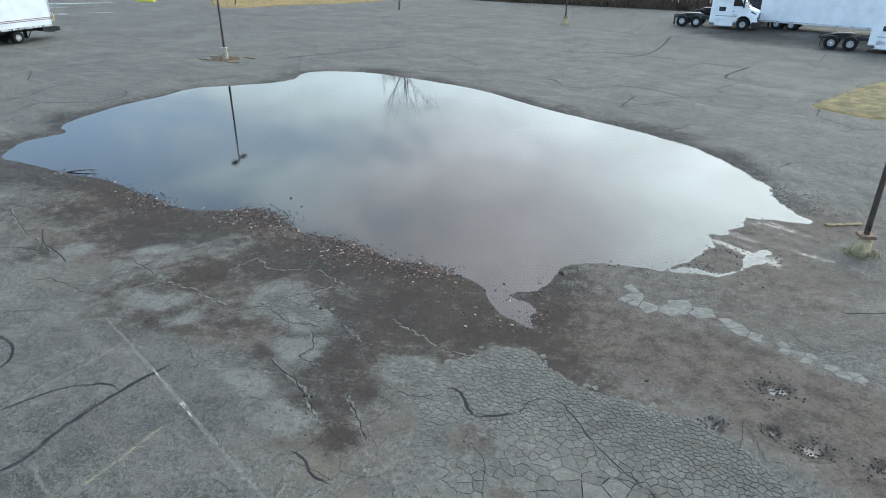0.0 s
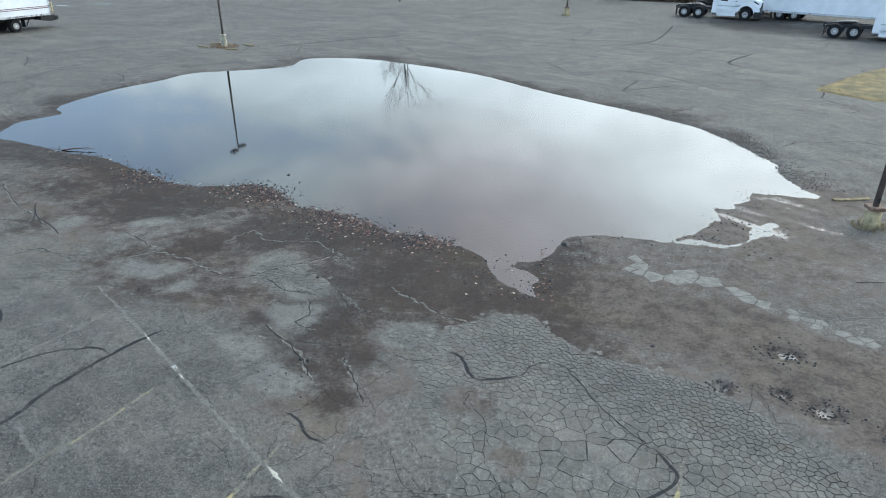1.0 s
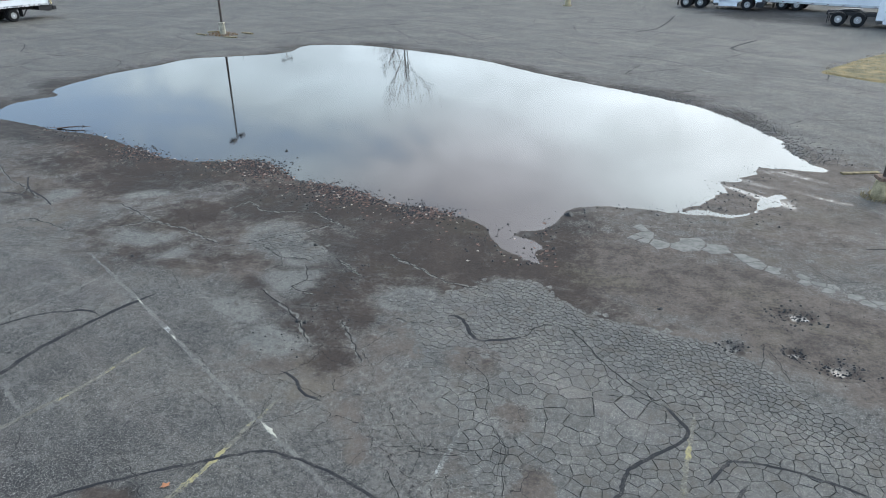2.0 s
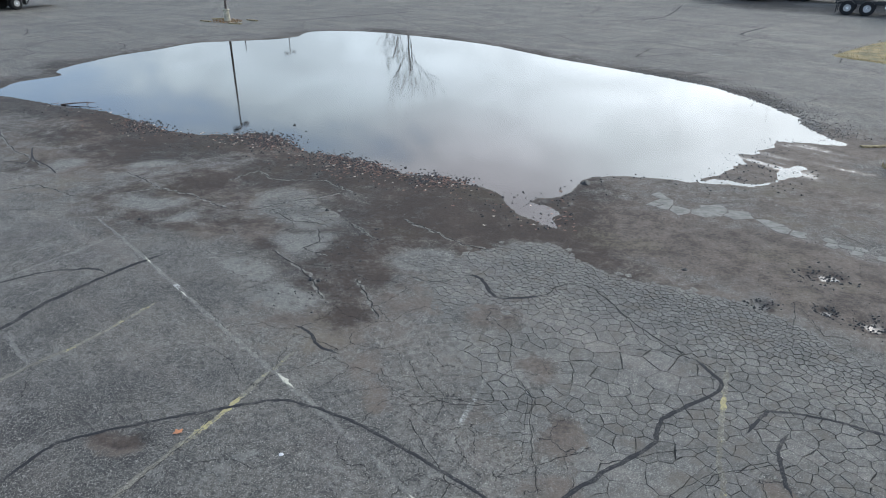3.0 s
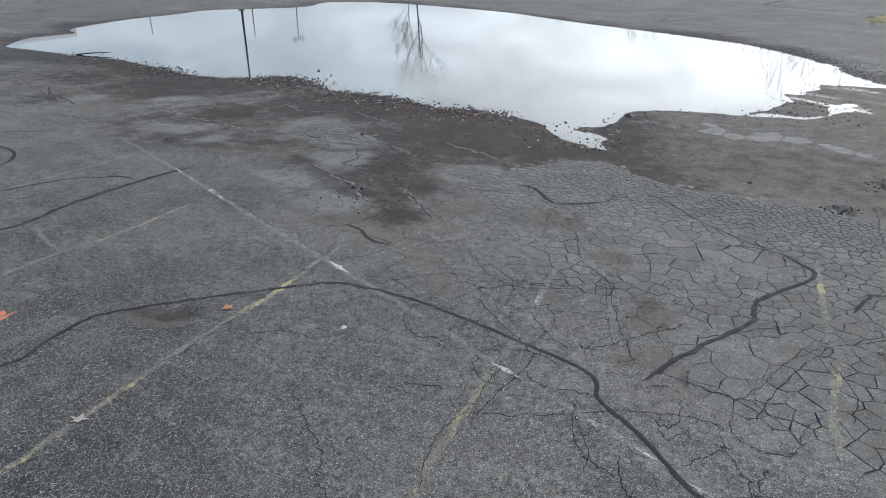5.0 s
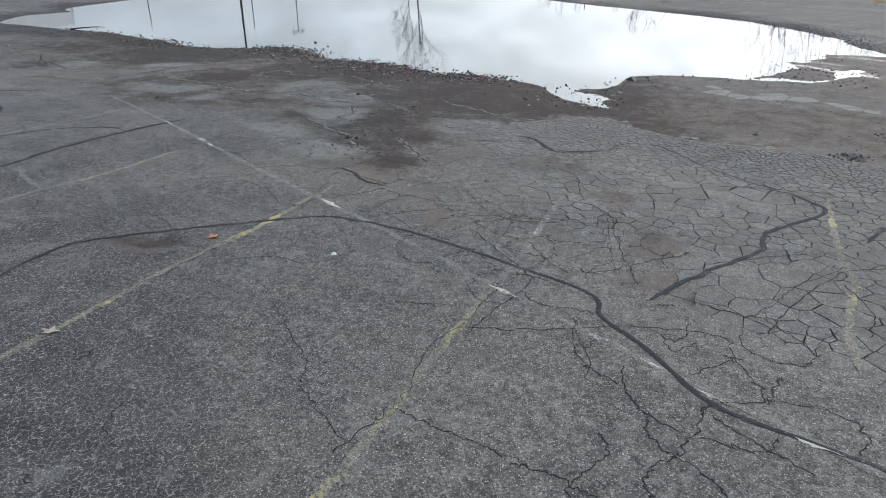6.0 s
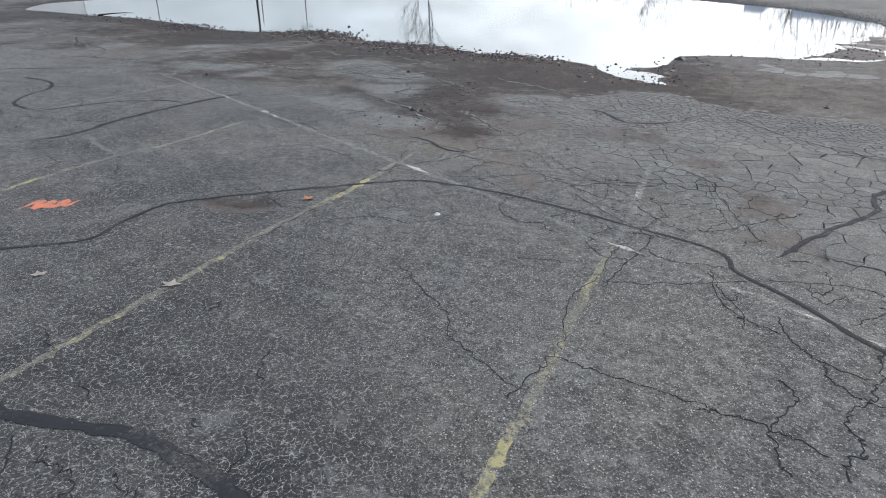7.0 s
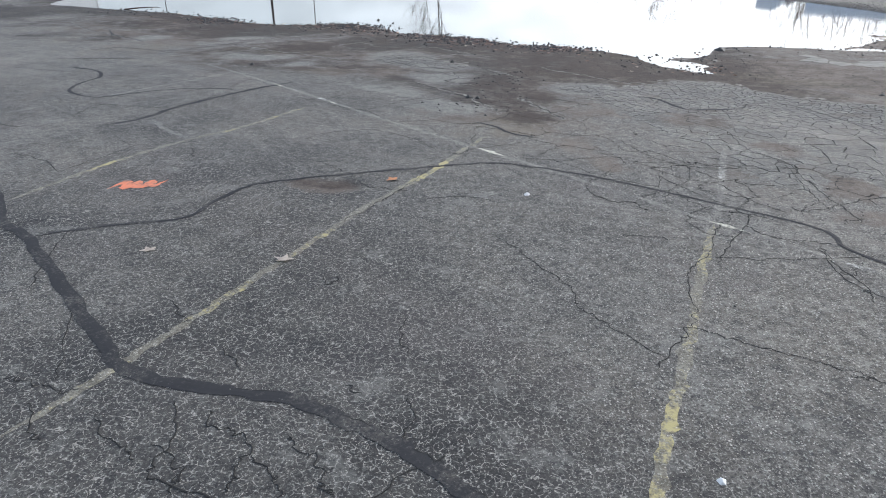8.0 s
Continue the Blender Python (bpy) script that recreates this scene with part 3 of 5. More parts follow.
    wet = np.maximum(wet, flats * (0.52 + 1.0 * fbm(run, across, 1.0, 93, 5)))
    spit = np.exp(-(((x - 0.6) / 0.9) ** 2 + ((y - 14.7) / 0.7) ** 2) ** 2)
    wet = np.maximum(wet, spit * (0.55 + 0.8 * fbm(x, y, 2.2, 97)))
    for hx, hy, hr in HOLES:
        r = np.hypot(x - hx, y - hy)
        damp_dark = np.maximum(damp_dark, 0.75 * smooth(1.8 - r / hr + 0.6 * fbm(x, y, 2.5, 44), 0, 1.0))
        wet = np.maximum(wet, 0.85 * smooth(0.75 - r / hr + 0.5 * fbm(x, y, 5.0, 48), 0, 0.3))
    silt, damp_dark = np.where(d < -0.1, 1.0, silt), np.where(d < -0.1, 1.0, damp_dark)
    pale = np.zeros_like(x)
    for px, py, rx, ry in ISLANDS:
        isle = smooth(1.7 - np.hypot((wx - px) / rx, (wy - py) / ry), 0, 1.2)
        pale, silt, damp_dark = np.maximum(pale, isle), silt * (1 - 0.75 * isle), damp_dark * (1 - 0.6 * isle)
    joint = smooth(-CRAZE_D.ravel(), 0.05, 0.2)
    for name, values in (("silt", silt), ("damp_dark", damp_dark), ("wet", wet), ("joint", joint), ("pale", pale), ("worn", smooth(-x - 0.25 * y, 0.0, 3.6) * (1 - smooth(y, 8, 14)) * (0.6 + 0.7 * fbm(x, y, 0.5, 15)) + 1.0 * np.exp(-(((x + 5.0) / 2.6) ** 2) - ((y - 1.2) / 1.3) ** 2))):
        me.attributes.new(name, "FLOAT", "POINT").data.foreach_set("value", np.clip(values, 0, 1).astype(np.float32))
    me.materials.append(GROUND)
    return tagged(new("ground", me), "cracked grey asphalt of an old parking lot, stained with silt", "parking lot", kind="structure")


ground = build_ground()


def build_water():
    xs, ys = np.linspace(-24, 12.5, 40), np.linspace(12.6, 46, 40)
    verts = [(x, y, 0.0) for y in ys for x in xs]
    faces = [(j * 40 + i, j * 40 + i + 1, (j + 1) * 40 + i + 1, (j + 1) * 40 + i) for j in range(39) for i in range(39)]
    return tagged(new("water", mesh_of("water", verts, faces, WATER)), "large still rain puddle mirroring a cloudy sky", "puddle", kind="structure")


build_water()


# ---- lines on the ground ----
def ribbon_mesh(name, points, width, mat, lift=0.004, steps=6, jitter=0.0, seed=0, ragged=0.15):
    """A flat band that follows a curve over the ground."""
    line = round_curve(points, steps, closed=False)
    rnd = np.random.RandomState(seed)
    if jitter:
        shake = rnd.normal(0, jitter * 1.5, (len(line) + 2, 2))
        line[1:-1] += (0.25 * shake[:-2] + 0.5 * shake[1:-1] + 0.25 * shake[2:])[1:-1]
    way = np.gradient(line, axis=0)
    way /= np.linalg.norm(way, axis=1)[:, None] + 1e-9
    side = np.stack([-way[:, 1], way[:, 0]], 1)
    wide = width / 2 * (1 + ragged * rnd.normal(0, 1, (len(line), 2)))
    run = np.concatenate([[0], np.cumsum(np.linalg.norm(np.diff(line, axis=0), axis=1))])
    ends = np.clip(np.minimum(run, run[-1] - run) / (3.0 * width + 0.02), 0.12, 1)
    wide = np.clip(wide, width * 0.2, width) * ends[:, None]
    left, right = line + side * wide[:, :1], line - side * wide[:, 1:]
    three = np.stack([left, line, right], 1).reshape(-1, 2)
    tops = surface(three[:, 0], three[:, 1]) + lift * np.tile((1.0, 1.6, 1.0), len(line))
    verts = list(np.column_stack([three, tops]))
    faces = []
    for k in range(len(line) - 1):
        for s in (0, 1):
            faces.append((3 * k + s, 3 * k + s + 1, 3 * k + s + 4, 3 * k + s + 3))
    return mesh_of(name, verts, faces, mat)


SEALED = [
    ([(-7.22, 3.91), (-6.73, 4.23), (-6.2, 4.49), (-6.14, 4.85), (-6.0, 5.32), (-5.79, 5.54), (-5.05, 5.94), (-4.24, 6.3), (-3.63, 6.56), (-3.18, 6.55), (-2.28, 6.17), (-1.32, 5.57), (-0.6, 5.05), (-0.52, 4.6), (-0.24, 4.14), (0.1, 3.46), (0.75, 3.04), (1.6, 2.5)], 0.055),
    ([(-8.3, 4.9), (-7.73, 4.18), (-7.29, 3.88), (-6.43, 3.09), (-5.78, 2.5), (-5.55, 2.27), (-5.07, 2.14), (-4.51, 2.1), (-4.04, 1.91), (-3.61, 1.64), (-3.2, 1.3)], 0.105),
    ([(2.3, 8.25), (2.44, 7.99), (2.52, 7.5), (1.75, 6.9), (1.49, 6.61), (1.33, 6.22), (0.7, 5.71), (0.15, 5.2), (-0.09, 4.95)], 0.068),
]
SIDE_SEALED = [
    ([(-9.77, 8.85), (-9.46, 9.24), (-9.02, 9.68), (-8.32, 9.95), (-7.9, 9.85)], 0.07),
    ([(-7.2, 10.8), (-7.71, 9.94), (-8.02, 9.2), (-8.3, 8.41), (-8.4, 7.74), (-8.74, 7.3)], 0.10),
    ([(-11.9, 11.5), (-11.16, 11.17), (-10.75, 10.64), (-10.69, 10.08), (-10.6, 9.55), (-10.29, 9.14), (-9.77, 8.9)], 0.07),
    ([(-3.9, 8.5), (-3.6, 8.3), (-3.35, 7.95), (-2.99, 7.76)], 0.06),
    ([(2.56, 6.54), (2.87, 6.91), (3.13, 7.04), (3.87, 6.88), (4.6, 6.5)], 0.055),
    ([(3.11, 6.59), (2.86, 6.29), (2.76, 5.83), (2.73, 5.46)], 0.055),
    ([(-1.3, 10.6), (-1.1, 10.63), (-0.92, 10.41), (-0.68, 9.85), (-0.36, 9.85), (0.16, 10.0)], 0.075),
]
FAR_SEALED = [
    ([(-17.1, 47.6), (-13.0, 50.7), (-8.3, 54.2)], 0.2),
    ([(14.3, 62.0), (10.6, 52.3), (6.1, 49.7)], 0.16),
    ([(3.4, 52.4), (8.4, 52.1), (13.1, 48.9), (16.2, 46.6)], 0.16),
    ([(16.5, 47.5), (13.8, 43.9), (14.3, 42.3)], 0.2),
    ([(6.0, 41.0), (8.3, 39.8), (10.0, 37.6)], 0.1),
    ([(6.0, 35.6), (9.0, 36.9)], 0.1),
    ([(-14.6, 17.4), (-13.9, 16.4), (-13.2, 15.9), (-12.4, 15.2)], 0.05),
    ([(-16.0, 15.5), (-14.6, 16.0), (-13.4, 15.8)], 0.045),
]
for k, (line, width) in enumerate(SEALED + SIDE_SEALED + FAR_SEALED):
    ob = new("crack_seal", ribbon_mesh("crack_seal", line, width * 0.9, SEAL, 0.003, 10, 0.007, k, 0.16))
    tagged(ob, "black bitumen crack sealer wandering over the asphalt", "crack", "sealed cracks", "structure")

STRIPES = [
    ("yellow", [(-6.43, 8.9), (-6.91, 7.6), (-7.39, 6.75), (-7.72, 5.8), (-8.0, 4.6)]),
    ("yellow", [(-3.64, 7.83), (-3.91, 7.11), (-4.17, 6.24), (-4.43, 5.62), (-4.74, 4.83), (-4.94, 4.17), (-5.31, 3.0), (-5.55, 2.27), (-5.8, 1.6)]),
    ("yellow", [(-1.5, 5.02), (-1.9, 3.87), (-2.14, 3.09), (-2.44, 2.23), (-2.7, 1.4)]),
    ("yellow", [(2.75, 8.02), (2.35, 6.85), (2.06, 5.92), (1.99, 5.52), (1.58, 4.73), (1.3, 3.9)]),
    ("white", [(-0.69, 7.67), (-0.95, 6.77), (-1.3, 5.6), (-1.48, 5.1)]),
    ("white", [(-8.66, 11.54), (-8.93, 10.74), (-9.41, 9.74), (-9.68, 8.94)]),
    ("white", [(-8.25, 7.75), (-7.73, 7.22), (-7.26, 6.88)]),
    ("white", [(-9.6, 12.4), (-7.5, 10.55), (-5.06, 8.3), (-3.7, 7.1), (-2.3, 5.85), (-1.47, 5.05), (-0.28, 3.96), (0.73, 3.04), (1.8, 2.1)]),
]
for k, line in enumerate(([(-1.55, 5.1), (-1.4, 4.98), (-1.22, 4.83)], [(-0.31, 3.98), (-0.24, 3.92), (-0.16, 3.85)], [(0.02, 3.63), (0.1, 3.56), (0.2, 3.47)], [(0.5, 3.19), (0.62, 3.1), (0.8, 2.99)], [(-3.78, 7.2), (-3.6, 7.04), (-3.42, 6.87)], [(-7.52, 10.58), (-7.4, 10.46), (-7.28, 10.34)], [(-6.2, 9.33), (-6.12, 9.25), (-6.02, 9.16)])):
    ob = new("parking_line", ribbon_mesh("parking_line", line, 0.07, FRESH_LINE, 0.003, 8, 0.003, 70 + k, 0.3))
    tagged(ob, "last flakes of a white parking line on asphalt", "road marking", "parking lines", "structure")
for k, (hue, line) in enumerate(STRIPES):
    ob = new("parking_line", ribbon_mesh("parking_line", line, 0.07, YELLOW if hue == "yellow" else WHITE_LINE, 0.002, 16, 0.005, 40 + k, 0.3))
    tagged(ob, "faded %s parking line worn thin on asphalt" % hue, "road marking", "parking lines", "structure")

SPALLED = [
    [(-10.74, 15.62), (-9.79, 14.91), (-9.16, 14.43), (-8.72, 14.3), (-7.85, 13.88), (-7.24, 13.46), (-6.97, 13.33)],
    [(-9.9, 13.98), (-9.46, 14.29), (-8.94, 14.45)],
    [(-6.84, 13.19), (-6.28, 13.36), (-5.87, 13.79), (-5.16, 14.28), (-4.57, 14.81)],
    [(-7.73, 15.17), (-7.48, 15.72), (-7.2, 16.05), (-6.6, 15.5), (-5.98, 15.5), (-5.2, 15.48), (-4.24, 14.67)],
    [(-5.85, 13.31), (-5.26, 12.78), (-4.86, 12.77), (-4.42, 12.6)],
    [(-4.63, 12.44), (-4.38, 11.79), (-4.58, 11.39), (-4.02, 11.13)],
    [(-3.94, 12.79), (-3.59, 12.41), (-3.26, 12.07)],
]
WORN_EDGES = [
    [(-2.83, 13.21), (-2.08, 12.61), (-1.4, 12.05), (-0.65, 11.76)],
    [(-16.74, 18.89), (-15.1, 17.18), (-14.31, 16.69), (-13.68, 16.16), (-13.08, 15.66)],
    [(-12.87, 13.7), (-12.35, 14.24), (-11.95, 14.11), (-10.85, 13.58)],
    [(-14.17, 15.43), (-13.83, 16.01), (-13.98, 16.6)],
    [(-5.17, 11.22), (-4.12, 10.15), (-3.7, 9.4)],
    [(-3.27, 10.24), (-2.89, 9.52), (-2.6, 8.86)],
]
for k, line in enumerate(SPALLED + WORN_EDGES):
    edge = new("spalled_crack", ribbon_mesh("spalled_crack", line, 0.05, CRUMBLE, 0.0015, 14, 0.03, 80 + k, 0.9))
    tagged(edge, "crumbled pale edges along an old crack in muddy asphalt", "crack", "crumbled cracks", "structure")
    core = new("crack", ribbon_mesh("crack", line, 0.022, FISSURE, 0.0035, 12, 0.02, 90 + k, 0.5))
    core.parent = edge

tagged(new("paint_mark", ribbon_mesh("paint_mark", [(-7.28, 5.06), (-7.2, 5.3), (-7.14, 5.1), (-7.08, 5.32), (-7.02, 5.14), (-6.96, 5.36), (-6.9, 5.2), (-6.84, 5.42)], 0.07, ORANGE, 0.003, 6, 0.006, 3, 0.3)), "orange sprayed survey scribble on grey asphalt", "road marking")


# ---- lamp posts ----
def weeds(name, cx, cy, radius, count, seed, tall=0.16, mat=None):
    """A ring of dry stalks on the ground, as one mesh."""
    rnd = np.random.RandomState(seed)
    verts, faces = [], []
    for _ in range(count):
        a, r = rnd.uniform(0, 2 * math.pi), radius * math.sqrt(rnd.uniform(0.02, 1))
        x, y = cx + r * math.cos(a), cy + r * math.sin(a)
        z = float(height(x, y))
        h, lean, turn = tall * rnd.uniform(0.4, 1.2), rnd.uniform(-0.7, 0.7), rnd.uniform(0, math.pi)
        wx, wy = 0.012 * math.cos(turn), 0.012 * math.sin(turn)
        n = len(verts)
        verts += [(x - wx, y - wy, z - 0.01), (x + wx, y + wy, z - 0.01), (x + lean * h * math.sin(turn), y + lean * h * math.cos(turn), z + h)]
        faces.append((n, n + 1, n + 2))
    return mesh_of(name, verts, faces, mat or STRAW)


def lamp_post(x, y, tall, base_tall, base_wide, heads, painted=False, label=""):
    z = float(height(x, y))
    root = empty("street_lamp", pose(x, y, z - 0.03), label, "street lamp", "parking lot lamps")
    bm = tube((0, 0, 0), (0, 0, base_tall - 0.12), base_wide * 0.56, base_wide * 0.44, 20)
    bmesh.ops.bevel(bm, geom=[e for e in bm.edges if len(e.link_faces) == 2 and abs(e.verts[0].co.z - e.verts[1].co.z) < 1e-4], offset=0.03, segments=2, affect="EDGES")
    for v in bm.verts:
        bump = 0.02 * noise.noise(v.co * 5)
        v.co.x, v.co.y = v.co.x * (1 + bump), v.co.y * (1 + bump)
    part("footing", bm, YELLOW_CONCRETE if painted else CONCRETE, root, "worn concrete footing")
    part("base_cover", block(-base_wide * 0.45, base_wide * 0.45, -base_wide * 0.45, base_wide * 0.45, base_tall - 0.10, base_tall, 0.02), RUST_CAP if painted else CONCRETE, root, "square concrete cap")
    bm = tube((0, 0, base_tall - 0.01), (0, 0, tall), 0.085, 0.05, 8)
    part("pole", bm, POLE, root)
    part("hand_hole", block(-0.035, 0.035, -0.10, -0.07, base_tall + 0.12, base_tall + 0.28, 0.006), DARK, root)
    for turn in heads:
        c, s = math.cos(radians(turn)), math.sin(radians(turn))
        arm = part("arm", tube((0, 0, tall - 0.12), (0.42 * c, 0.42 * s, tall - 0.05), 0.03, 0.03, 8), POLE, root)
        bm = profile([(0.0, 0.0), (0.06, 0.16), (0.62, 0.20), (0.70, 0.14), (0.70, 0.0)], -0.2, 0.2, 0.02)
        bm.transform(pose(0.38 * c, 0.38 * s, tall - 0.16, 0, 0, turn))
        head = part("lamp_head", bm, DARK, root)
        bm = block(0.10, 0.62, -0.15, 0.15, -0.015, 0.0, 0.004)
        bm.transform(pose(0.38 * c, 0.38 * s, tall - 0.16, 0, 0, turn))
        part("lens", bm, GLASS, head)
    return root


lamp_post(-20.5, 47.0, 7.4, 0.85, 0.42, (268, 88), False, "brown steel lamp post on a round concrete footing with weeds")
lamp_post(10.32, 18.15, 7.4, 0.66, 0.46, (80, 260), True, "brown steel lamp post on a mossy yellowed concrete footing")
lamp_post(5.5, 69.0, 3.3, 0.8, 0.55, (), True, "short headless brown post on a yellow concrete footing")
lamp_post(-33.2, 82.0, 7.4, 0.3, 0.3, (), False, "far thin lamp post beside a grass verge")
lamp_post(-30.2, 90.0, 8.9, 0.3, 0.3, (70, 250), False, "far tall twin lamp post beyond the grass verge")
lamp_post(-52.0, 92.0, 8.9, 0.3, 0.3, (), False, "far tall lamp post beyond the lot")
lamp_post(-64.0, 93.0, 7.4, 0.3, 0.3, (), False, "far tall lamp post beyond the lot")
for cx, cy, r, n, seed in ((-20.4, 46.8, 1.0, 500, 1), (10.32, 18.1, 0.5, 260, 2), (5.5, 69.0, 0.5, 120, 3)):
    tagged(new("weeds", weeds("weeds", cx, cy, r, n, seed, 0.16, RUSSET if seed == 1 else STRAW)), "dry yellow weeds round the foot of a lamp post", "weeds", kind="stuff")


def kerb_piece(x0, y0, x1, y1, wide, tall, mat, label):
    a, b = Vector((x0, y0, float(height(x0, y0)) - 0.02)), Vector((x1, y1, float(height(x1, y1)) - 0.02))
    length = (b - a).length
    bm = block(0, length, -wide / 2, wide / 2, 0, tall + 0.02, min(0.02, tall * 0.3))
    bmesh.ops.subdivide_edges(bm, edges=[e for e in bm.edges if e.calc_length() > 0.3], cuts=4)
    for v in bm.verts:
        v.co += Vector((0, noise.noise(v.co * 4 + a) * 0.025, noise.noise(v.co * 6 + a) * 0.012))
    ob = part("kerb_stone", bm, mat, None, label)
    ob.matrix_world = Matrix.Translation(a) @ Matrix.Rotation(math.atan2(y1 - y0, x1 - x0), 4, "Z")
    return tagged(ob, category="kerb", group="kerb remains", kind="structure")


kerb_piece(10.2, 20.22, 11.4, 20.42, 0.16, 0.05, OCHRE_KERB, "broken low kerb remnant flush with asphalt")
kerb_piece(-21.9, 47.6, -21.1, 48.1, 0.2, 0.06, OCHRE_KERB, "broken low kerb remnant among weeds")
kerb_piece(-22.3, 46.7, -21.4, 46.2, 0.2, 0.06, OCHRE_KERB, "broken low kerb remnant among weeds")
kerb_piece(-19.9, 45.8, -19.0, 45.7, 0.2, 0.05, OCHRE_KERB, "broken low kerb remnant among weeds")
kerb_piece(-19.4, 47.9, -18.5, 47.4, 0.2, 0.06, OCHRE_KERB, "broken low kerb remnant among weeds")
kerb_piece(10.1, 36.4, 11.6, 35.7, 0.45, 0.008, PATCH, "pale oblong concrete slab set in the asphalt")
kerb_piece(-47.8, 86.2, -45.4, 85.8, 0.5, 0.25, YELLOW_BLOCK, "yellow painted concrete kerb block")
kerb_piece(-46.0, 65.2, -45.6, 65.4, 0.5, 0.9, YELLOW_CONCRETE, "yellow concrete post stump")


# ---- small far puddles ----
def small_puddle(x, y, rx, ry, turn, seed):
    rnd = np.random.RandomState(seed)
    verts, n = [(0, 0, 0)], 40
    for k in range(n):
        a = 2 * math.pi * k / n
        r = 1 + 0.25 * math.sin(3 * a + seed) + rnd.uniform(-0.08, 0.08)
        verts.append((rx * r * math.cos(a), ry * r * math.sin(a), 0))
    faces = [(0, k + 1, (k + 1) % n + 1) for k in range(n)]
    ob = new("water", mesh_of("water", verts, faces, WATER))
    ob.matrix_world = pose(x, y, float(height(x, y)) + 0.012, 0, 0, turn)
    tagged(ob, "small shallow puddle mirroring bright sky", "puddle", "small puddles", "structure")


small_puddle(-55.0, 82.5, 4.2, 0.7, 20, 1)
small_puddle(-53.6, 78.0, 1.3, 0.35, 20, 2)
small_puddle(-48.9, 71.4, 0.9, 0.5, 10, 3)
small_puddle(-45.2, 73.6, 1.3, 0.3, 20, 4)


# ---- trucks: x ahead, y to the left, z up, from the middle of the rear axles ----
def wheel(root, x, y, r, wide, dual=False):
    """A wheel standing at x, y: tyre, with rim and hub under it."""
    side = 1 if y > 0 else -1
    tyre = None
    for k in range(2 if dual else 1):
        yc = y - side * k * wide * 1.15
        bm = tube((x, yc - wide / 2, r), (x, yc + wide / 2, r), r, r, 28)
        bmesh.ops.bevel(bm, geom=[e for e in bm.edges if len(e.link_faces) == 2 and abs(e.verts[0].co.y - e.verts[1].co.y) < 1e-4], offset=0.05, segments=2, affect="EDGES")
        tyre = part("tyre", bm, RUBBER, root) if k == 0 else part("inner_tyre", bm, RUBBER, root)
        if k == 0:
            front = yc + side * wide / 2
            bm = tube((x, front - side * 0.05, r), (x, front + side * 0.012, r), r * 0.54, r * 0.50, 24)
            inner = [f for f in bm.faces if abs(f.normal.y) > 0.9 and (f.calc_center_median().y - front) * side > 0]
            grown = bmesh.ops.inset_individual(bm, faces=inner, thickness=r * 0.12)
            for f in inner:
                for v in f.verts:
                    v.co.y -= side * 0.006
            part("rim", bm, RIM, tyre)
            part("hub", tube((x, front - side * 0.02, r), (x, front + side * 0.04, r), r * 0.2, r * 0.16, 14), ALU, tyre)
    return tyre


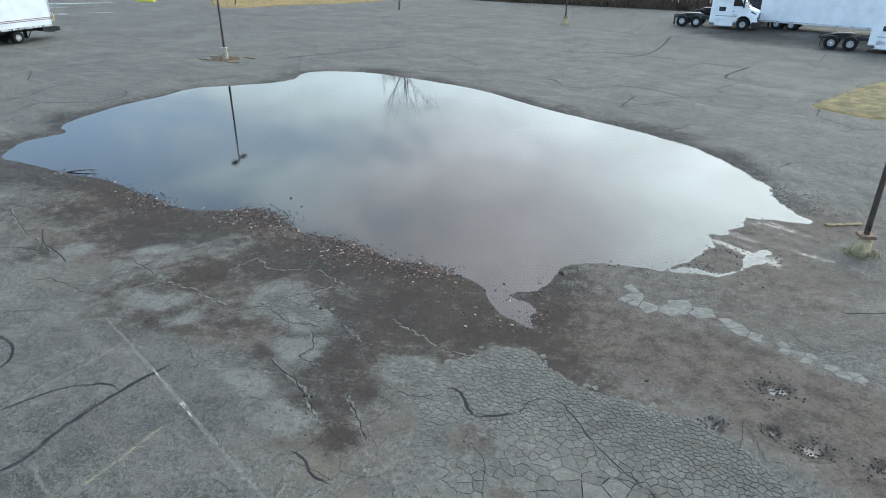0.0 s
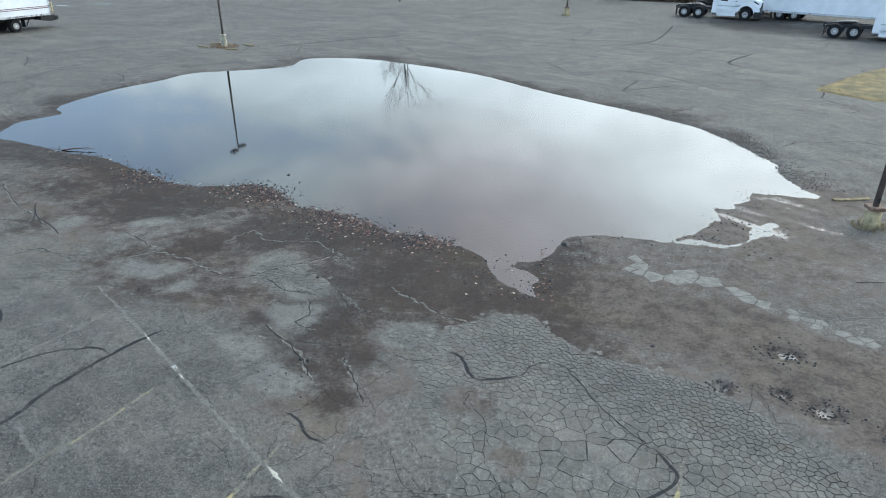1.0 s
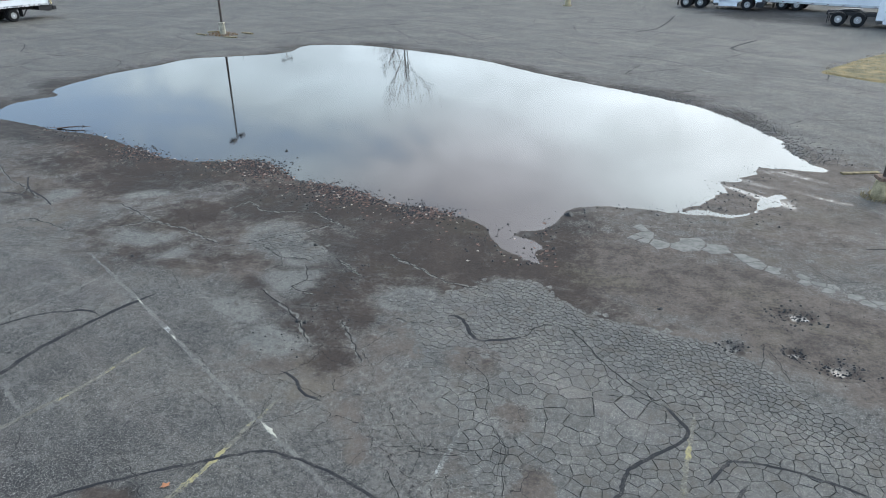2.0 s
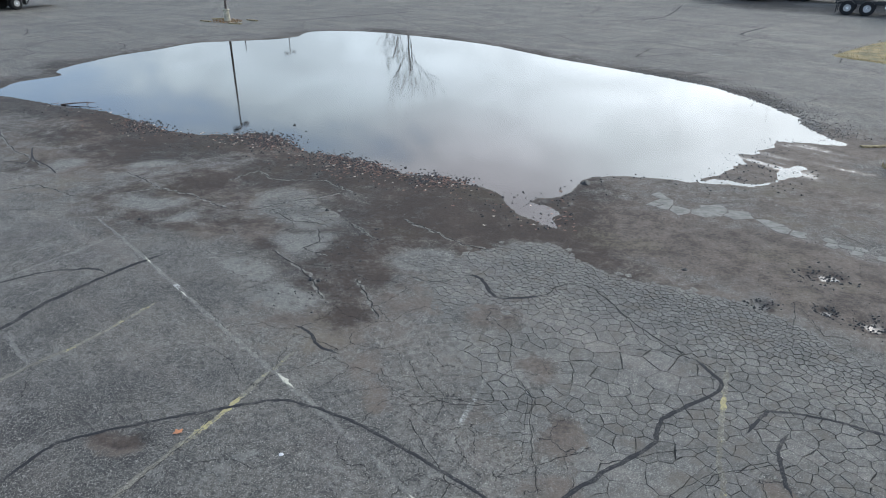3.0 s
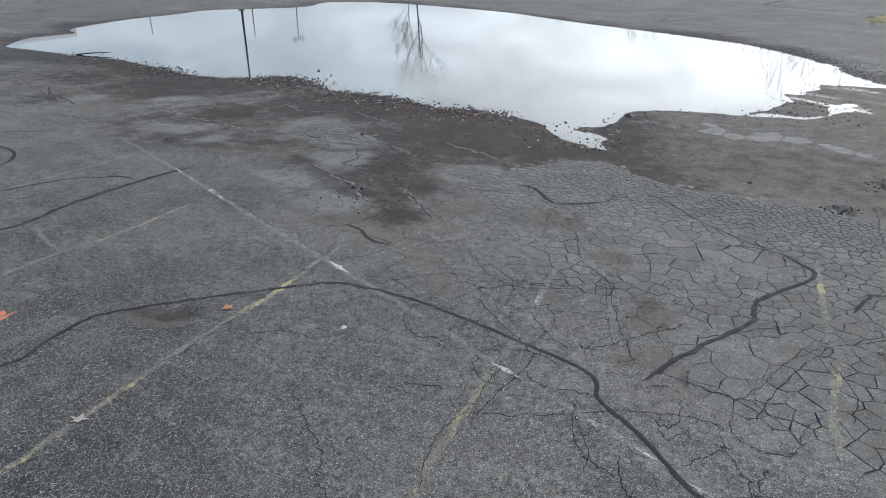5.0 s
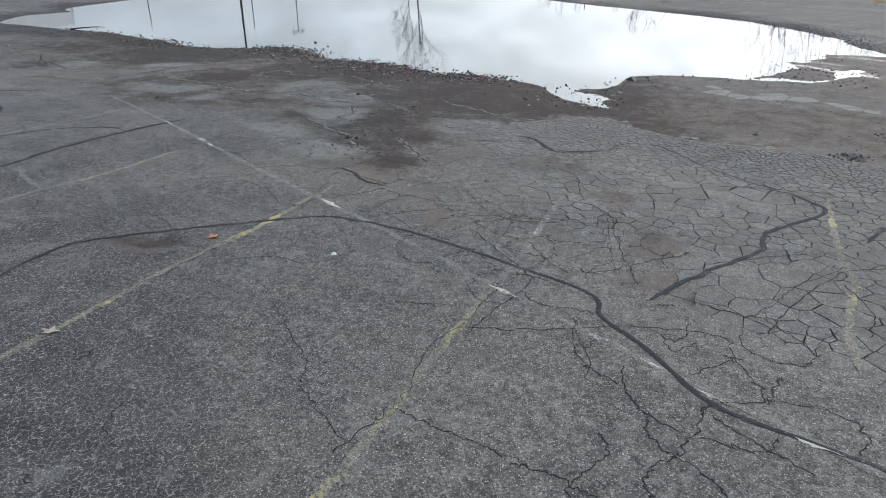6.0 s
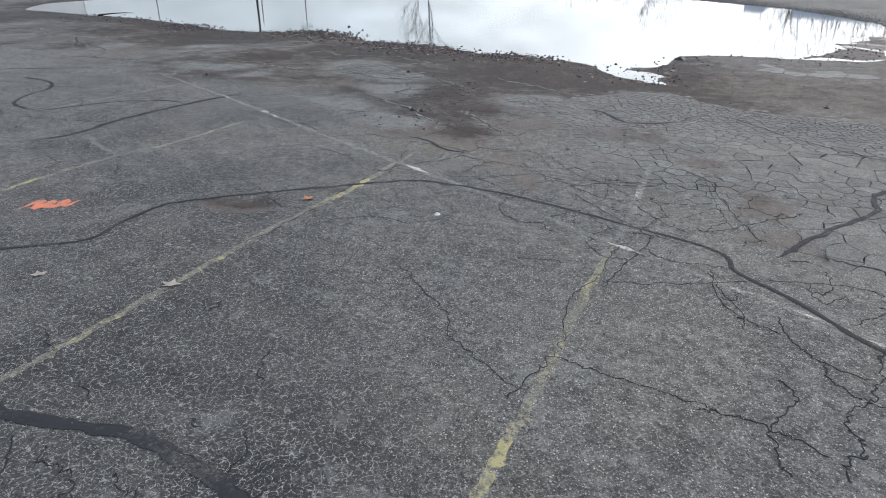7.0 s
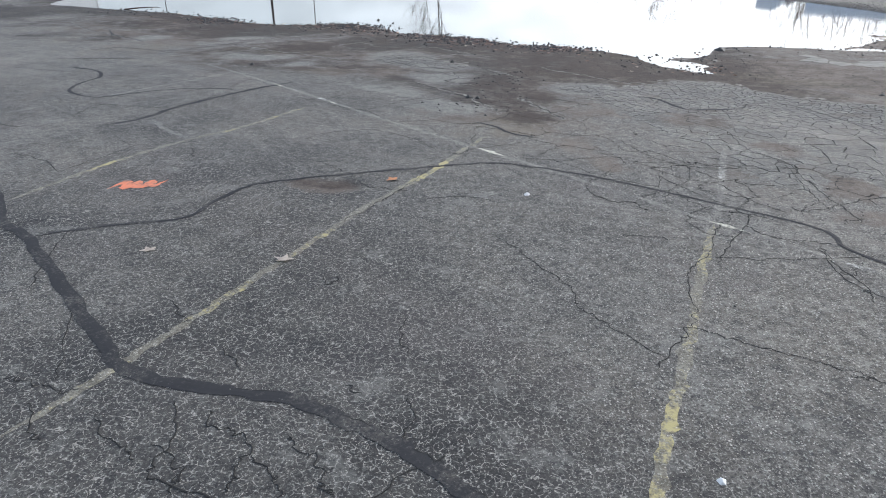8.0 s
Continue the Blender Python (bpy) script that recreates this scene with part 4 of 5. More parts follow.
def tractor(m, paint, label, base=4.8):
    root = empty("semi_truck", m, label, "truck", "parked trucks")
    for y in (-0.45, 0.45):
        part("frame_rail", block(-1.6, base + 0.9, y - 0.05, y + 0.05, 0.75, 1.02, 0.01), DARK, root)
    for x in (-0.66, 0.66):
        part("axle", tube((x, -0.9, 0.52), (x, 0.9, 0.52), 0.09), DARK, root)
        for y in (-1.22 + 0.15, 1.22 - 0.15):
            wheel(root, x, y, 0.52, 0.27, True)
    for y in (-1.02, 1.02):
        wheel(root, base, y, 0.52, 0.29)
    fifth = profile([(-0.75, 1.05), (0.55, 1.12), (0.75, 1.22), (0.55, 1.26), (-0.45, 1.2), (-0.8, 1.1)], -0.45, 0.45, 0.02)
    part("fifth_wheel", fifth, DARK, root)
    for y in (-0.95, 0.95):
        part("mud_flap", block(-1.42, -1.38, y - 0.3, y + 0.3, 0.18, 0.95, 0.006), DARK, root)
        part("flap_bracket", tube((-1.40, y, 0.92), (-0.9, y * 0.5, 0.95), 0.03), DARK, root)
    rear = base - 3.0
    cab = part("sleeper", profile([(rear, 0.55), (base - 1.15, 0.55), (base - 1.15, 3.9), (base - 2.0, 3.95), (rear + 0.1, 3.85)], -1.2, 1.2, 0.06), paint, root)
    part("cab", profile([(base - 1.2, 0.75), (base - 0.55, 0.75), (base - 0.45, 1.2), (base + 0.35, 1.35), (base + 0.35, 1.95), (base - 0.35, 2.85), (base - 0.7, 3.4), (base - 1.2, 3.75)], -1.16, 1.16, 0.06), paint, root)
    hood = profile([(base + 0.3, 1.15), (base + 1.18, 0.95), (base + 1.25, 1.45), (base + 1.1, 1.68), (base + 0.3, 1.98)], -1.0, 1.0, 0.08)
    part("hood", hood, paint, root)
    for y in (-1.0, 1.0):
        arch = [(base + 0.72 * math.cos(a), 0.56 + 0.72 * math.sin(a)) for a in np.linspace(0.1, math.pi - 0.1, 9)]
        outer = [(base - 0.8, 0.75), (base - 0.85, 1.35), (base + 0.4, 1.5), (base + 1.15, 1.2), (base + 1.2, 0.75)]
        bm = profile(arch + outer, y - 0.17, y + 0.17, 0.0)
        part("fender", bm, paint, root)
        part("headlight", block(base + 0.85, base + 1.22, y - 0.13 if y > 0 else y - 0.16, y + 0.16 if y > 0 else y + 0.13, 0.98, 1.18, 0.03), GLASS, root, "dark glass headlight")
        part("hood_vent", profile([(base + 0.55, 1.60), (base + 1.0, 1.42), (base + 1.02, 1.50), (base + 0.6, 1.72)], y * 1.0 - 0.02 * np.sign(y), y * 1.022), DARK, root)
        part("side_window", profile([(base - 1.05, 2.1), (base - 0.1, 2.1), (base - 0.42, 2.72), (base - 0.62, 2.8), (base - 1.05, 2.8)], y * 1.15, y * 1.175), GLASS, root, "dark glass side window")
        part("sleeper_panel", block(rear + 0.75, rear + 1.35, min(y * 1.19, y * 1.21), max(y * 1.19, y * 1.21), 1.62, 2.0, 0.004), DARK, root, "small dark vent panel")
        part("mirror", block(base - 0.2, base - 0.05, min(y * 1.22, y * 1.45), max(y * 1.22, y * 1.45), 2.0, 2.75, 0.04), DARK, root)
        part("fuel_tank", tube((rear + 0.1, y * 0.88, 0.66), (rear + 0.5, y * 0.88, 0.66), 0.32, 0.32, 20), ALU, root, "polished aluminium tank")
        part("side_skirt", block(rear + 0.5, base - 0.85, min(y * 1.14, y * 1.2), max(y * 1.14, y * 1.2), 0.32, 0.95, 0.03), paint, root)
        part("stripe", block(rear + 0.5, base - 0.6, min(y * 1.195, y * 1.212), max(y * 1.195, y * 1.212), 1.18, 1.24, 0.004), BARS, root, "thin grey-green stripe")
        part("door_handle", block(base - 1.0, base - 0.86, min(y * 1.16, y * 1.19), max(y * 1.16, y * 1.19), 1.62, 1.68, 0.008), DARK, root)
        part("marker_bar", block(rear + 2.05, rear + 2.45, min(y * 1.19, y * 1.214), max(y * 1.19, y * 1.214), 1.3, 1.36, 0.004), BARS, root)
    shield = profile([(base + 0.30, 1.98), (base + 0.36, 2.02), (base - 0.32, 2.84), (base - 0.38, 2.80)], -1.0, 1.0, 0.01)
    part("windshield", shield, GLASS, root, "dark windshield")
    part("visor", profile([(base - 0.4, 2.82), (base - 0.05, 2.72), (base - 0.05, 2.78), (base - 0.55, 3.08)], -1.05, 1.05, 0.01), paint, root)
    part("grille", block(base + 1.16, base + 1.27, -0.62, 0.62, 0.98, 1.5, 0.04), DARK, root)
    part("bumper", profile([(base + 0.75, 0.32), (base + 1.25, 0.3), (base + 1.38, 0.4), (base + 1.38, 0.72), (base + 1.2, 0.8), (base + 0.75, 0.78)], -1.18, 1.18, 0.04), DARK, root)
    return root


def trailer(m, length, label, paint=None):
    root = empty("semi_trailer", m, label, "trailer", "parked trucks")
    paint = paint or WHITE
    part("box", block(0, length, -1.3, 1.3, 0.72, 4.4, 0.03), paint, root)
    for y in (-1.31, 1.31):
        part("bottom_rail", block(0, length, y - 0.02, y + 0.02, 0.64, 0.82, 0.008), PALE_PAINT, root, "grey-white bottom rail")
        for k in range(int(length / 1.25)):
            part("marker_light", block(0.4 + 1.25 * k, 0.58 + 1.25 * k, y - 0.03, y + 0.03, 0.71, 0.76, 0.004), RED, root, "dull red reflector")
        part("top_rail", block(0, length, y - 0.02, y + 0.02, 4.3, 4.42, 0.008), ALU, root)
    part("subframe", block(0.6, length - 1.5, -0.55, 0.55, 0.55, 0.72, 0.01), DARK, root)
    for x in (1.6, 2.9):
        for y in (-1.05, 1.05):
            wheel(root, x, y, 0.5, 0.25, True)
    for y in (-0.95, 0.95):
        part("mud_flap", block(0.85, 0.88, y - 0.3, y + 0.3, 0.15, 0.7, 0.005), DARK, root)
        part("landing_leg", block(length - 3.2, length - 3.05, y - 0.08, y + 0.08, 0.0, 0.7, 0.01), DARK, root)
    part("rear_guard", block(-0.02, 0.08, -1.1, 1.1, 0.5, 0.6, 0.01), DARK, root)
    for y in (-0.66, 0.66):
        part("rear_door", block(-0.03, 0.0, y - 0.61, y + 0.61, 1.05, 4.3, 0.008), paint, root)
    return root


def box_truck(m, label):
    root = empty("box_truck", m, label, "truck", "parked trucks")
    part("cargo_box", block(-3.1, 3.9, -1.25, 1.25, 1.12, 3.75, 0.03), WHITE, root)
    for y in (-1.262, 1.262):
        part("bottom_rail", block(-3.1, 3.9, y - 0.012, y + 0.012, 1.05, 1.2, 0.004), ALU, root)
        for z in (1.62, 1.74):
            part("stripe", block(-3.05, 3.85, y - 0.004, y + 0.004, z, z + 0.05, 0.001), RED, root, "thin dull red stripe")
        part("mud_flap", block(-0.8, -0.77, y * 0.72 - 0.25, y * 0.72 + 0.25, 0.3, 0.95, 0.005), DARK, root)
        part("rail", block(-3.0, 4.5, y * 0.3 - 0.05, y * 0.3 + 0.05, 0.75, 1.08, 0.01), DARK, root)
        wheel(root, 0, y * 0.84, 0.47, 0.25, True)
        wheel(root, 4.9, y * 0.8, 0.47, 0.25)
        part("lift_strut", tube((-1.5, y * 0.6, 0.95), (-1.1, y * 0.6, 0.35), 0.045, 0.045, 8), DARK, root)
        part("corner_post", block(-3.14, -3.04, y - 0.03, y + 0.03, 1.0, 3.75, 0.01), ALU, root)
    part("lift_gate", profile([(-3.35, 0.6), (-3.0, 0.55), (-2.2, 0.7), (-2.2, 1.0), (-3.1, 1.08), (-3.5, 1.0)], -1.15, 1.15, 0.02), DARK, root, "black folded tail lift")
    part("rear_bumper", block(-3.7, -3.4, -1.2, 1.2, 0.62, 0.95, 0.03), DARK, root)
    part("roller_door", block(-3.13, -3.1, -1.1, 1.1, 1.2, 3.6, 0.005), WHITE, root)
    part("cab", profile([(4.0, 0.6), (6.3, 0.6), (6.4, 1.4), (5.9, 1.55), (5.2, 2.5), (4.0, 2.55)], -1.1, 1.1, 0.06), WHITE, root)
    part("windshield", profile([(5.86, 1.6), (5.92, 1.62), (5.26, 2.46), (5.2, 2.44)], -0.95, 0.95, 0.01), GLASS, root)
    return root


BARS = plain("muted_green_grey", (0.25, 0.32, 0.30), 0.5)
PALE_PAINT = plain("grey_white_paint", (0.55, 0.57, 0.58), 0.45, 0, 0.15, 2.0)


def standing(x, y, turn):
    return pose(x, y, float(height(x, y)), 0, 0, turn)


tractor(standing(17.75, 69.5, -24), WHITE, "white semi truck tractor with black frame parked on asphalt")
tractor(standing(26.2, 56.4, -28), WHITE, "white semi truck tractor beside a parked trailer")
tractor(standing(20.9, 74.8, -24), NAVY, "dark blue semi truck tractor behind the white one")
trailer(standing(24.5, 69.5, -35), 15.0, "long white box trailer parked across asphalt")
box_truck(standing(-40.5, 51.9, -112), "white box truck with black tail lift and red stripes")


# ---- grass ----
def verge(name, outline, blades, seed, tall, label):
    """A low turf sheet with blades standing in it."""
    line = round_curve(outline, 4)
    cx, cy = line.mean(0)
    rings = (1.0, 0.97, 0.8, 0.6, 0.4, 0.2)
    verts, faces, n = [], [], len(line)
    for r in rings:
        for px, py in line:
            x, y = cx + (px - cx) * r, cy + (py - cy) * r
            if r == 1.0:
                x, y = x + 0.5 * float(fbm(np.float64(x), np.float64(y), 0.7, seed)), y + 0.5 * float(fbm(np.float64(x), np.float64(y), 0.7, seed + 9))
            verts.append((x, y, float(height(x, y)) + (-0.01 if r == 1.0 else 0.05 + 0.03 * (1 - r))))
    for k in range(len(rings) - 1):
        for i in range(n):
            faces.append((k * n + i, k * n + (i + 1) % n, (k + 1) * n + (i + 1) % n, (k + 1) * n + i))
    faces.append(tuple((len(rings) - 1) * n + i for i in range(n)))
    rnd = np.random.RandomState(seed)
    lo, hi = line.min(0), line.max(0)
    xs, ys = rnd.uniform(lo[0] - 0.3, hi[0] + 0.3, blades * 4), rnd.uniform(lo[1] - 0.3, hi[1] + 0.3, blades * 4)
    keep = distance(line, xs, ys) < 0.5 * rnd.uniform(-1, 1, len(xs)) ** 2
    xs, ys = xs[keep][:blades], ys[keep][:blades]
    for x, y, z in zip(xs, ys, height(xs, ys) + 0.03):
        h, a = tall * rnd.uniform(0.5, 1.4), rnd.uniform(0, math.pi)
        wx, wy = 0.018 * math.cos(a), 0.018 * math.sin(a)
        k = len(verts)
        lx, ly = rnd.uniform(-0.7, 0.7, 2) * h
        verts += [(x - wx, y - wy, z), (x + wx, y + wy, z), (x + lx, y + ly, z + h)]
        faces.append((k, k + 1, k + 2))
    ob = new(name, mesh_of(name, verts, faces, GRASS))
    return tagged(ob, label, "grass", kind="stuff")


verge("grass", [(16.2, 36.2), (18.2, 38.6), (22.2, 42.4), (30.0, 48.0), (34.0, 44.0), (28.0, 36.5), (22.0, 34.0), (18.6, 33.6), (17.0, 34.6)], 5000, 4, 0.06, "yellow-green winter grass corner at the edge of asphalt")
verge("grass", [(-33.5, 80.0), (-27.0, 83.6), (-21.0, 87.0), (-16.5, 91.5), (-14.0, 97.0), (-24.0, 99.0), (-40.0, 96.0), (-38.0, 86.0)], 6000, 5, 0.14, "yellow-green grass verge along the lot")


# ---- bare trees and woods ----
def limbs(rnd, base, way, length, radius, level, out):
    """Tapering branch paths, each a list of (place, radius)."""
    steps = 4 if level < 3 else 3
    at, path, d = Vector(base), [(Vector(base), radius)], Vector(way).normalized()
    for k in range(steps):
        d = (d + Vector(rnd.normal(0, 0.05 + 0.07 * level, 3)) + Vector((0, 0, 0.10))).normalized()
        at = at + d * length / steps
        path.append((at.copy(), radius * (1 - 0.72 * (k + 1) / steps)))
    out.append(path)
    if level >= 4:
        return
    for k in range((6, 5, 4, 2)[level]):
        f = rnd.uniform(0.3 if level else 0.38, 1.0)
        i = min(int(f * steps), steps - 1)
        p = path[i][0].lerp(path[i + 1][0], f * steps - i)
        r = path[i][1] * 0.62
        side = Vector((rnd.normal(), rnd.normal(), 0.25)).normalized()
        limbs(rnd, p, d * 0.75 + side * rnd.uniform(0.55, 0.95), length * rnd.uniform(0.42, 0.62), max(r, 0.006), level + 1, out)


def branch_mesh(name, paths, mat, thick=0.0):
    verts, faces = [], []
    for path in paths:
        sides = 6 if path[0][1] > 0.05 else 3
        first = len(verts)
        for k, (p, r) in enumerate(path):
            ahead = (path[min(k + 1, len(path) - 1)][0] - path[max(k - 1, 0)][0]).normalized()
            u = ahead.orthogonal().normalized()
            v = ahead.cross(u)
            for s in range(sides):
                a = 2 * math.pi * s / sides
                verts.append(tuple(p + (u * math.cos(a) + v * math.sin(a)) * max(r, thick)))
        for k in range(len(path) - 1):
            for s in range(sides):
                faces.append((first + k * sides + s, first + k * sides + (s + 1) % sides, first + (k + 1) * sides + (s + 1) % sides, first + (k + 1) * sides + s))
    return mesh_of(name, verts, faces, mat, True)


def bare_tree(x, y, tall, seed, label, thick=0.012):
    rnd = np.random.RandomState(seed)
    root = empty("tree", pose(x, y, float(height(x, y)) - 0.05), label, "tree")
    paths = []
    limbs(rnd, (0, 0, 0), (0, 0, 1), tall * 0.80, tall * 0.010, 0, paths)
    trunk = new("trunk", branch_mesh("trunk", paths[:1], BARK, thick))
    trunk.parent = root
    crown = new("crown", branch_mesh("crown", paths[1:], BARK, thick))
    crown.parent = root
    return root


bare_tree(-12.9, 80.5, 12.0, 7, "tall bare deciduous tree on the verge", 0.005)
bare_tree(-15.2, 92.0, 9.0, 12, "bare deciduous tree beyond the verge")
bare_tree(13.9, 87.5, 5.6, 9, "bare tree rising over the brush")


def woods():
    """Thin bare stems and brush along the far edge of the lot."""
    rnd = np.random.RandomState(5)
    paths = []
    for k in range(430):
        f = rnd.uniform(-0.15, 2.2)
        back = abs(rnd.normal(0, 4.0))
        x, y = -4 + 27 * f + back * 0.3, 93.5 - 10.5 * f + back + 0.6
        if x > 24:
            y = min(y, 83 - (x - 24) * 0.15 + back) 
        tall = rnd.uniform(2.2, 4.6) if x < 28 else rnd.uniform(3.5, 9.0)
        if f < 0.2:
            tall *= 0.45
        z = float(height(x, y))
        stem = []
        limbs(rnd, (x, y, z - 0.1), (rnd.normal(0, 0.1), rnd.normal(0, 0.1), 1), tall, 0.02 + 0.008 * tall, 3 if rnd.uniform() < 0.55 else 2, stem)
        paths += stem
    ob = new("far_woods", branch_mesh("far_woods", paths, BARK, 0.02))
    tagged(ob, "grey-brown leafless woods behind the lot", "woods", kind="stuff")
    verts, faces = [], []
    for k in range(9000):
        f = rnd.uniform(-0.3, 2.2)
        back = abs(rnd.normal(0, 2.6))
        x, y = -4 + 27 * f, 92.6 - 10.5 * f + back
        if x > 24:
            y = 82 + back
        z = float(height(x, y))
        h = rnd.uniform(0.25, 1.0) + 0.35 * back * rnd.uniform(0.2, 1.0)
        h *= 0.35 if f < 0.15 else 1.0
        a, lean = rnd.uniform(0, math.pi), rnd.normal(0, 0.3, 2)
        wx, wy = 0.10 * math.cos(a), 0.10 * math.sin(a)
        n = len(verts)
        verts += [(x - wx, y - wy, z - 0.05), (x + wx, y + wy, z - 0.05), (x + lean[0] * h + wx * 0.3, y + lean[1] * h, z + h)]
        faces.append((n, n + 1, n + 2))
    tagged(new("brush", mesh_of("brush", verts, faces, BRUSH)), "brown leafless brush and dead weeds along the woods", "brush", kind="stuff")


woods()


# ---- loose bits on the ground ----
def pebble_shape(rnd, size):
    """Corners and faces of one rough, flattened stone."""
    corners = np.array([(1, 0, 0), (0.3, 0.9, 0), (-0.8, 0.6, 0), (-0.9, -0.5, 0), (0.2, -1, 0), (0.1, 0.1, 0.75), (0.5, 0.3, 0.5), (-0.4, -0.3, 0.6)], float)
    corners *= size * rnd.uniform(0.7, 1.3, (8, 3))
    a = rnd.uniform(0, 2 * math.pi)
    c, s = math.cos(a), math.sin(a)
    corners[:, :2] = corners[:, :2] @ np.array([[c, -s], [s, c]])
    return corners, [(0, 1, 6), (1, 5, 6), (1, 2, 5), (2, 7, 5), (2, 3, 7), (3, 4, 7), (4, 5, 7), (4, 0, 6, 5)]


def leaf_shape(rnd, size):
    """A curled, lobed dead leaf round a sunken midrib."""
    a = rnd.uniform(0, 2 * math.pi)
    c, s = math.cos(a), math.sin(a)
    curl = rnd.uniform(0.15, 0.5)
    pts = [(0.0, 0.0, 0.08)]
    for k in range(10):
        t = 2 * math.pi * k / 10
        r = rnd.uniform(0.85, 1.1) if k % 2 == 0 else rnd.uniform(0.42, 0.6)
        px, py = r * math.cos(t), 0.72 * r * math.sin(t)
        pts.append((px, py, 0.05 + curl * abs(py) + 0.12 * max(px, 0.0) * curl))
    pts = np.array(pts) * size
    pts[:, :2] = pts[:, :2] @ np.array([[c, -s], [s, c]])
    return pts, [(0, k + 1, (k + 1) % 10 + 1) for k in range(10)]


def litter(name, spots, shape, sizes, mat, label, category, seed):
    """Many small bits lying on the ground, as one mesh."""
    rnd = np.random.RandomState(seed)
    verts, faces = [], []
    spots = np.array(spots)
    tops = np.maximum(surface(spots[:, 0], spots[:, 1]), -0.004)
    for (x, y), z in zip(spots, tops):
        corners, sides = shape(rnd, rnd.uniform(*sizes))
        n = len(verts)
        verts += [(x + p[0], y + p[1], z + p[2]) for p in corners]
        faces += [tuple(i + n for i in f) for f in sides]
    tagged(new(name, mesh_of(name, verts, faces, mat)), label, category, kind="stuff")


def along_shore(count, x0, x1, y0, y1, inner, outer, seed, clusters=()):
    """Places near the waterline, thicker about the clusters."""
    rnd = np.random.RandomState(seed)
    x, y = rnd.uniform(x0, x1, count * 60), rnd.uniform(y0, y1, count * 60)
    d = shoreward(x, y)
    keep = (d > inner) & (d < outer) & (rnd.uniform(0, 1, len(x)) < np.exp(-np.abs(d - 0.15) / 0.5))
    if clusters:
        thick = np.full(len(x), 0.06)
        for cx, cy, r in clusters:
            thick = np.maximum(thick, np.exp(-(((x - cx) ** 2 + (y - cy) ** 2) / r**2)))
        keep &= rnd.uniform(0, 1, len(x)) < thick
    return list(zip(x[keep], y[keep]))[:count]


DRIFTS = ((-5.0, 16.9, 1.3), (-8.2, 18.9, 1.2), (-12.6, 20.3, 0.9), (-2.4, 16.0, 0.8))
litter("gravel", along_shore(2300, -18, 1, 13, 25, -0.6, 2.0, 1, DRIFTS), pebble_shape, (0.012, 0.042), STONE, "dark wet stones along the water's edge", "gravel", 2)
litter("leaf_litter", along_shore(1200, -18, 1, 13, 25, -0.2, 1.6, 3, DRIFTS), leaf_shape, (0.03, 0.075), LEAF, "brown dead leaves washed up along the puddle", "leaves", 4)
litter("leaf_litter", along_shore(170, -18, 1, 13, 25, -0.2, 1.3, 5, DRIFTS), leaf_shape, (0.035, 0.07), LEAF_PALE, "bleached pale dead leaves washed up along the puddle", "leaves", 6)
litter("gravel", along_shore(110, 0, 7, 13, 18.5, -0.35, 1.6, 7), pebble_shape, (0.012, 0.04), STONE, "dark stones scattered at the water's edge", "gravel", 8)
litter("gravel", along_shore(1500, 5, 11.5, 21, 34, -0.1, 1.9, 9), pebble_shape, (0.012, 0.04), PALE_GRAVEL, "grey gravel and crumbled asphalt along the shore", "gravel", 10)
rnd = np.random.RandomState(17)
trail = [(-4.1 + 0.9 * f + rnd.normal(0, 0.28), 9.2 + 3.6 * f + rnd.normal(0, 0.2)) for f in rnd.uniform(0, 1, 110)]
litter("gravel", trail, pebble_shape, (0.008, 0.028), STONE, "dark crumbs of asphalt in a trail", "gravel", 18)
crumbs = [(rnd.uniform(-9, 7), rnd.uniform(1.5, 14)) for _ in range(420)]
litter("gravel", crumbs, pebble_shape, (0.006, 0.014), PALE_GRAVEL, "loose grit scattered over the asphalt", "gravel", 19)
xs, ys = rnd.uniform(-3.4, 8.4, 1300), rnd.uniform(7.4, 15.2, 1300)
keep = inside(MUD, xs, ys)
litter("gravel", list(zip(xs[keep], ys[keep])), pebble_shape, (0.004, 0.017), STONE, "small dark stones pressed into the mud", "gravel", 21)
xs, ys = rnd.uniform(3.6, 9.6, 500), rnd.uniform(16.0, 21.0, 500)
keep = np.abs(shoreward(xs, ys)) < 0.5
litter("gravel", list(zip(xs[keep], ys[keep])), pebble_shape, (0.008, 0.03), STONE, "dark stones strewn over wet flats", "gravel", 22)
spots = []
for hx, hy, hr in HOLES:
    spots += [(hx + rnd.normal(0, hr * 0.8), hy + rnd.normal(0, hr * 0.6)) for _ in range(int(80 * hr / 0.3))]
litter("gravel", spots, pebble_shape, (0.01, 0.035), STONE, "broken dark asphalt lumps round potholes", "gravel", 20)


def single(name, shape, x, y, size, mat, label, category, seed):
    corners, sides = shape(np.random.RandomState(seed), size)
    ob = new(name, mesh_of(name, corners, sides, mat))
    ob.location = (x, y, float(surface(x, y)))
    return tagged(ob, label, category)


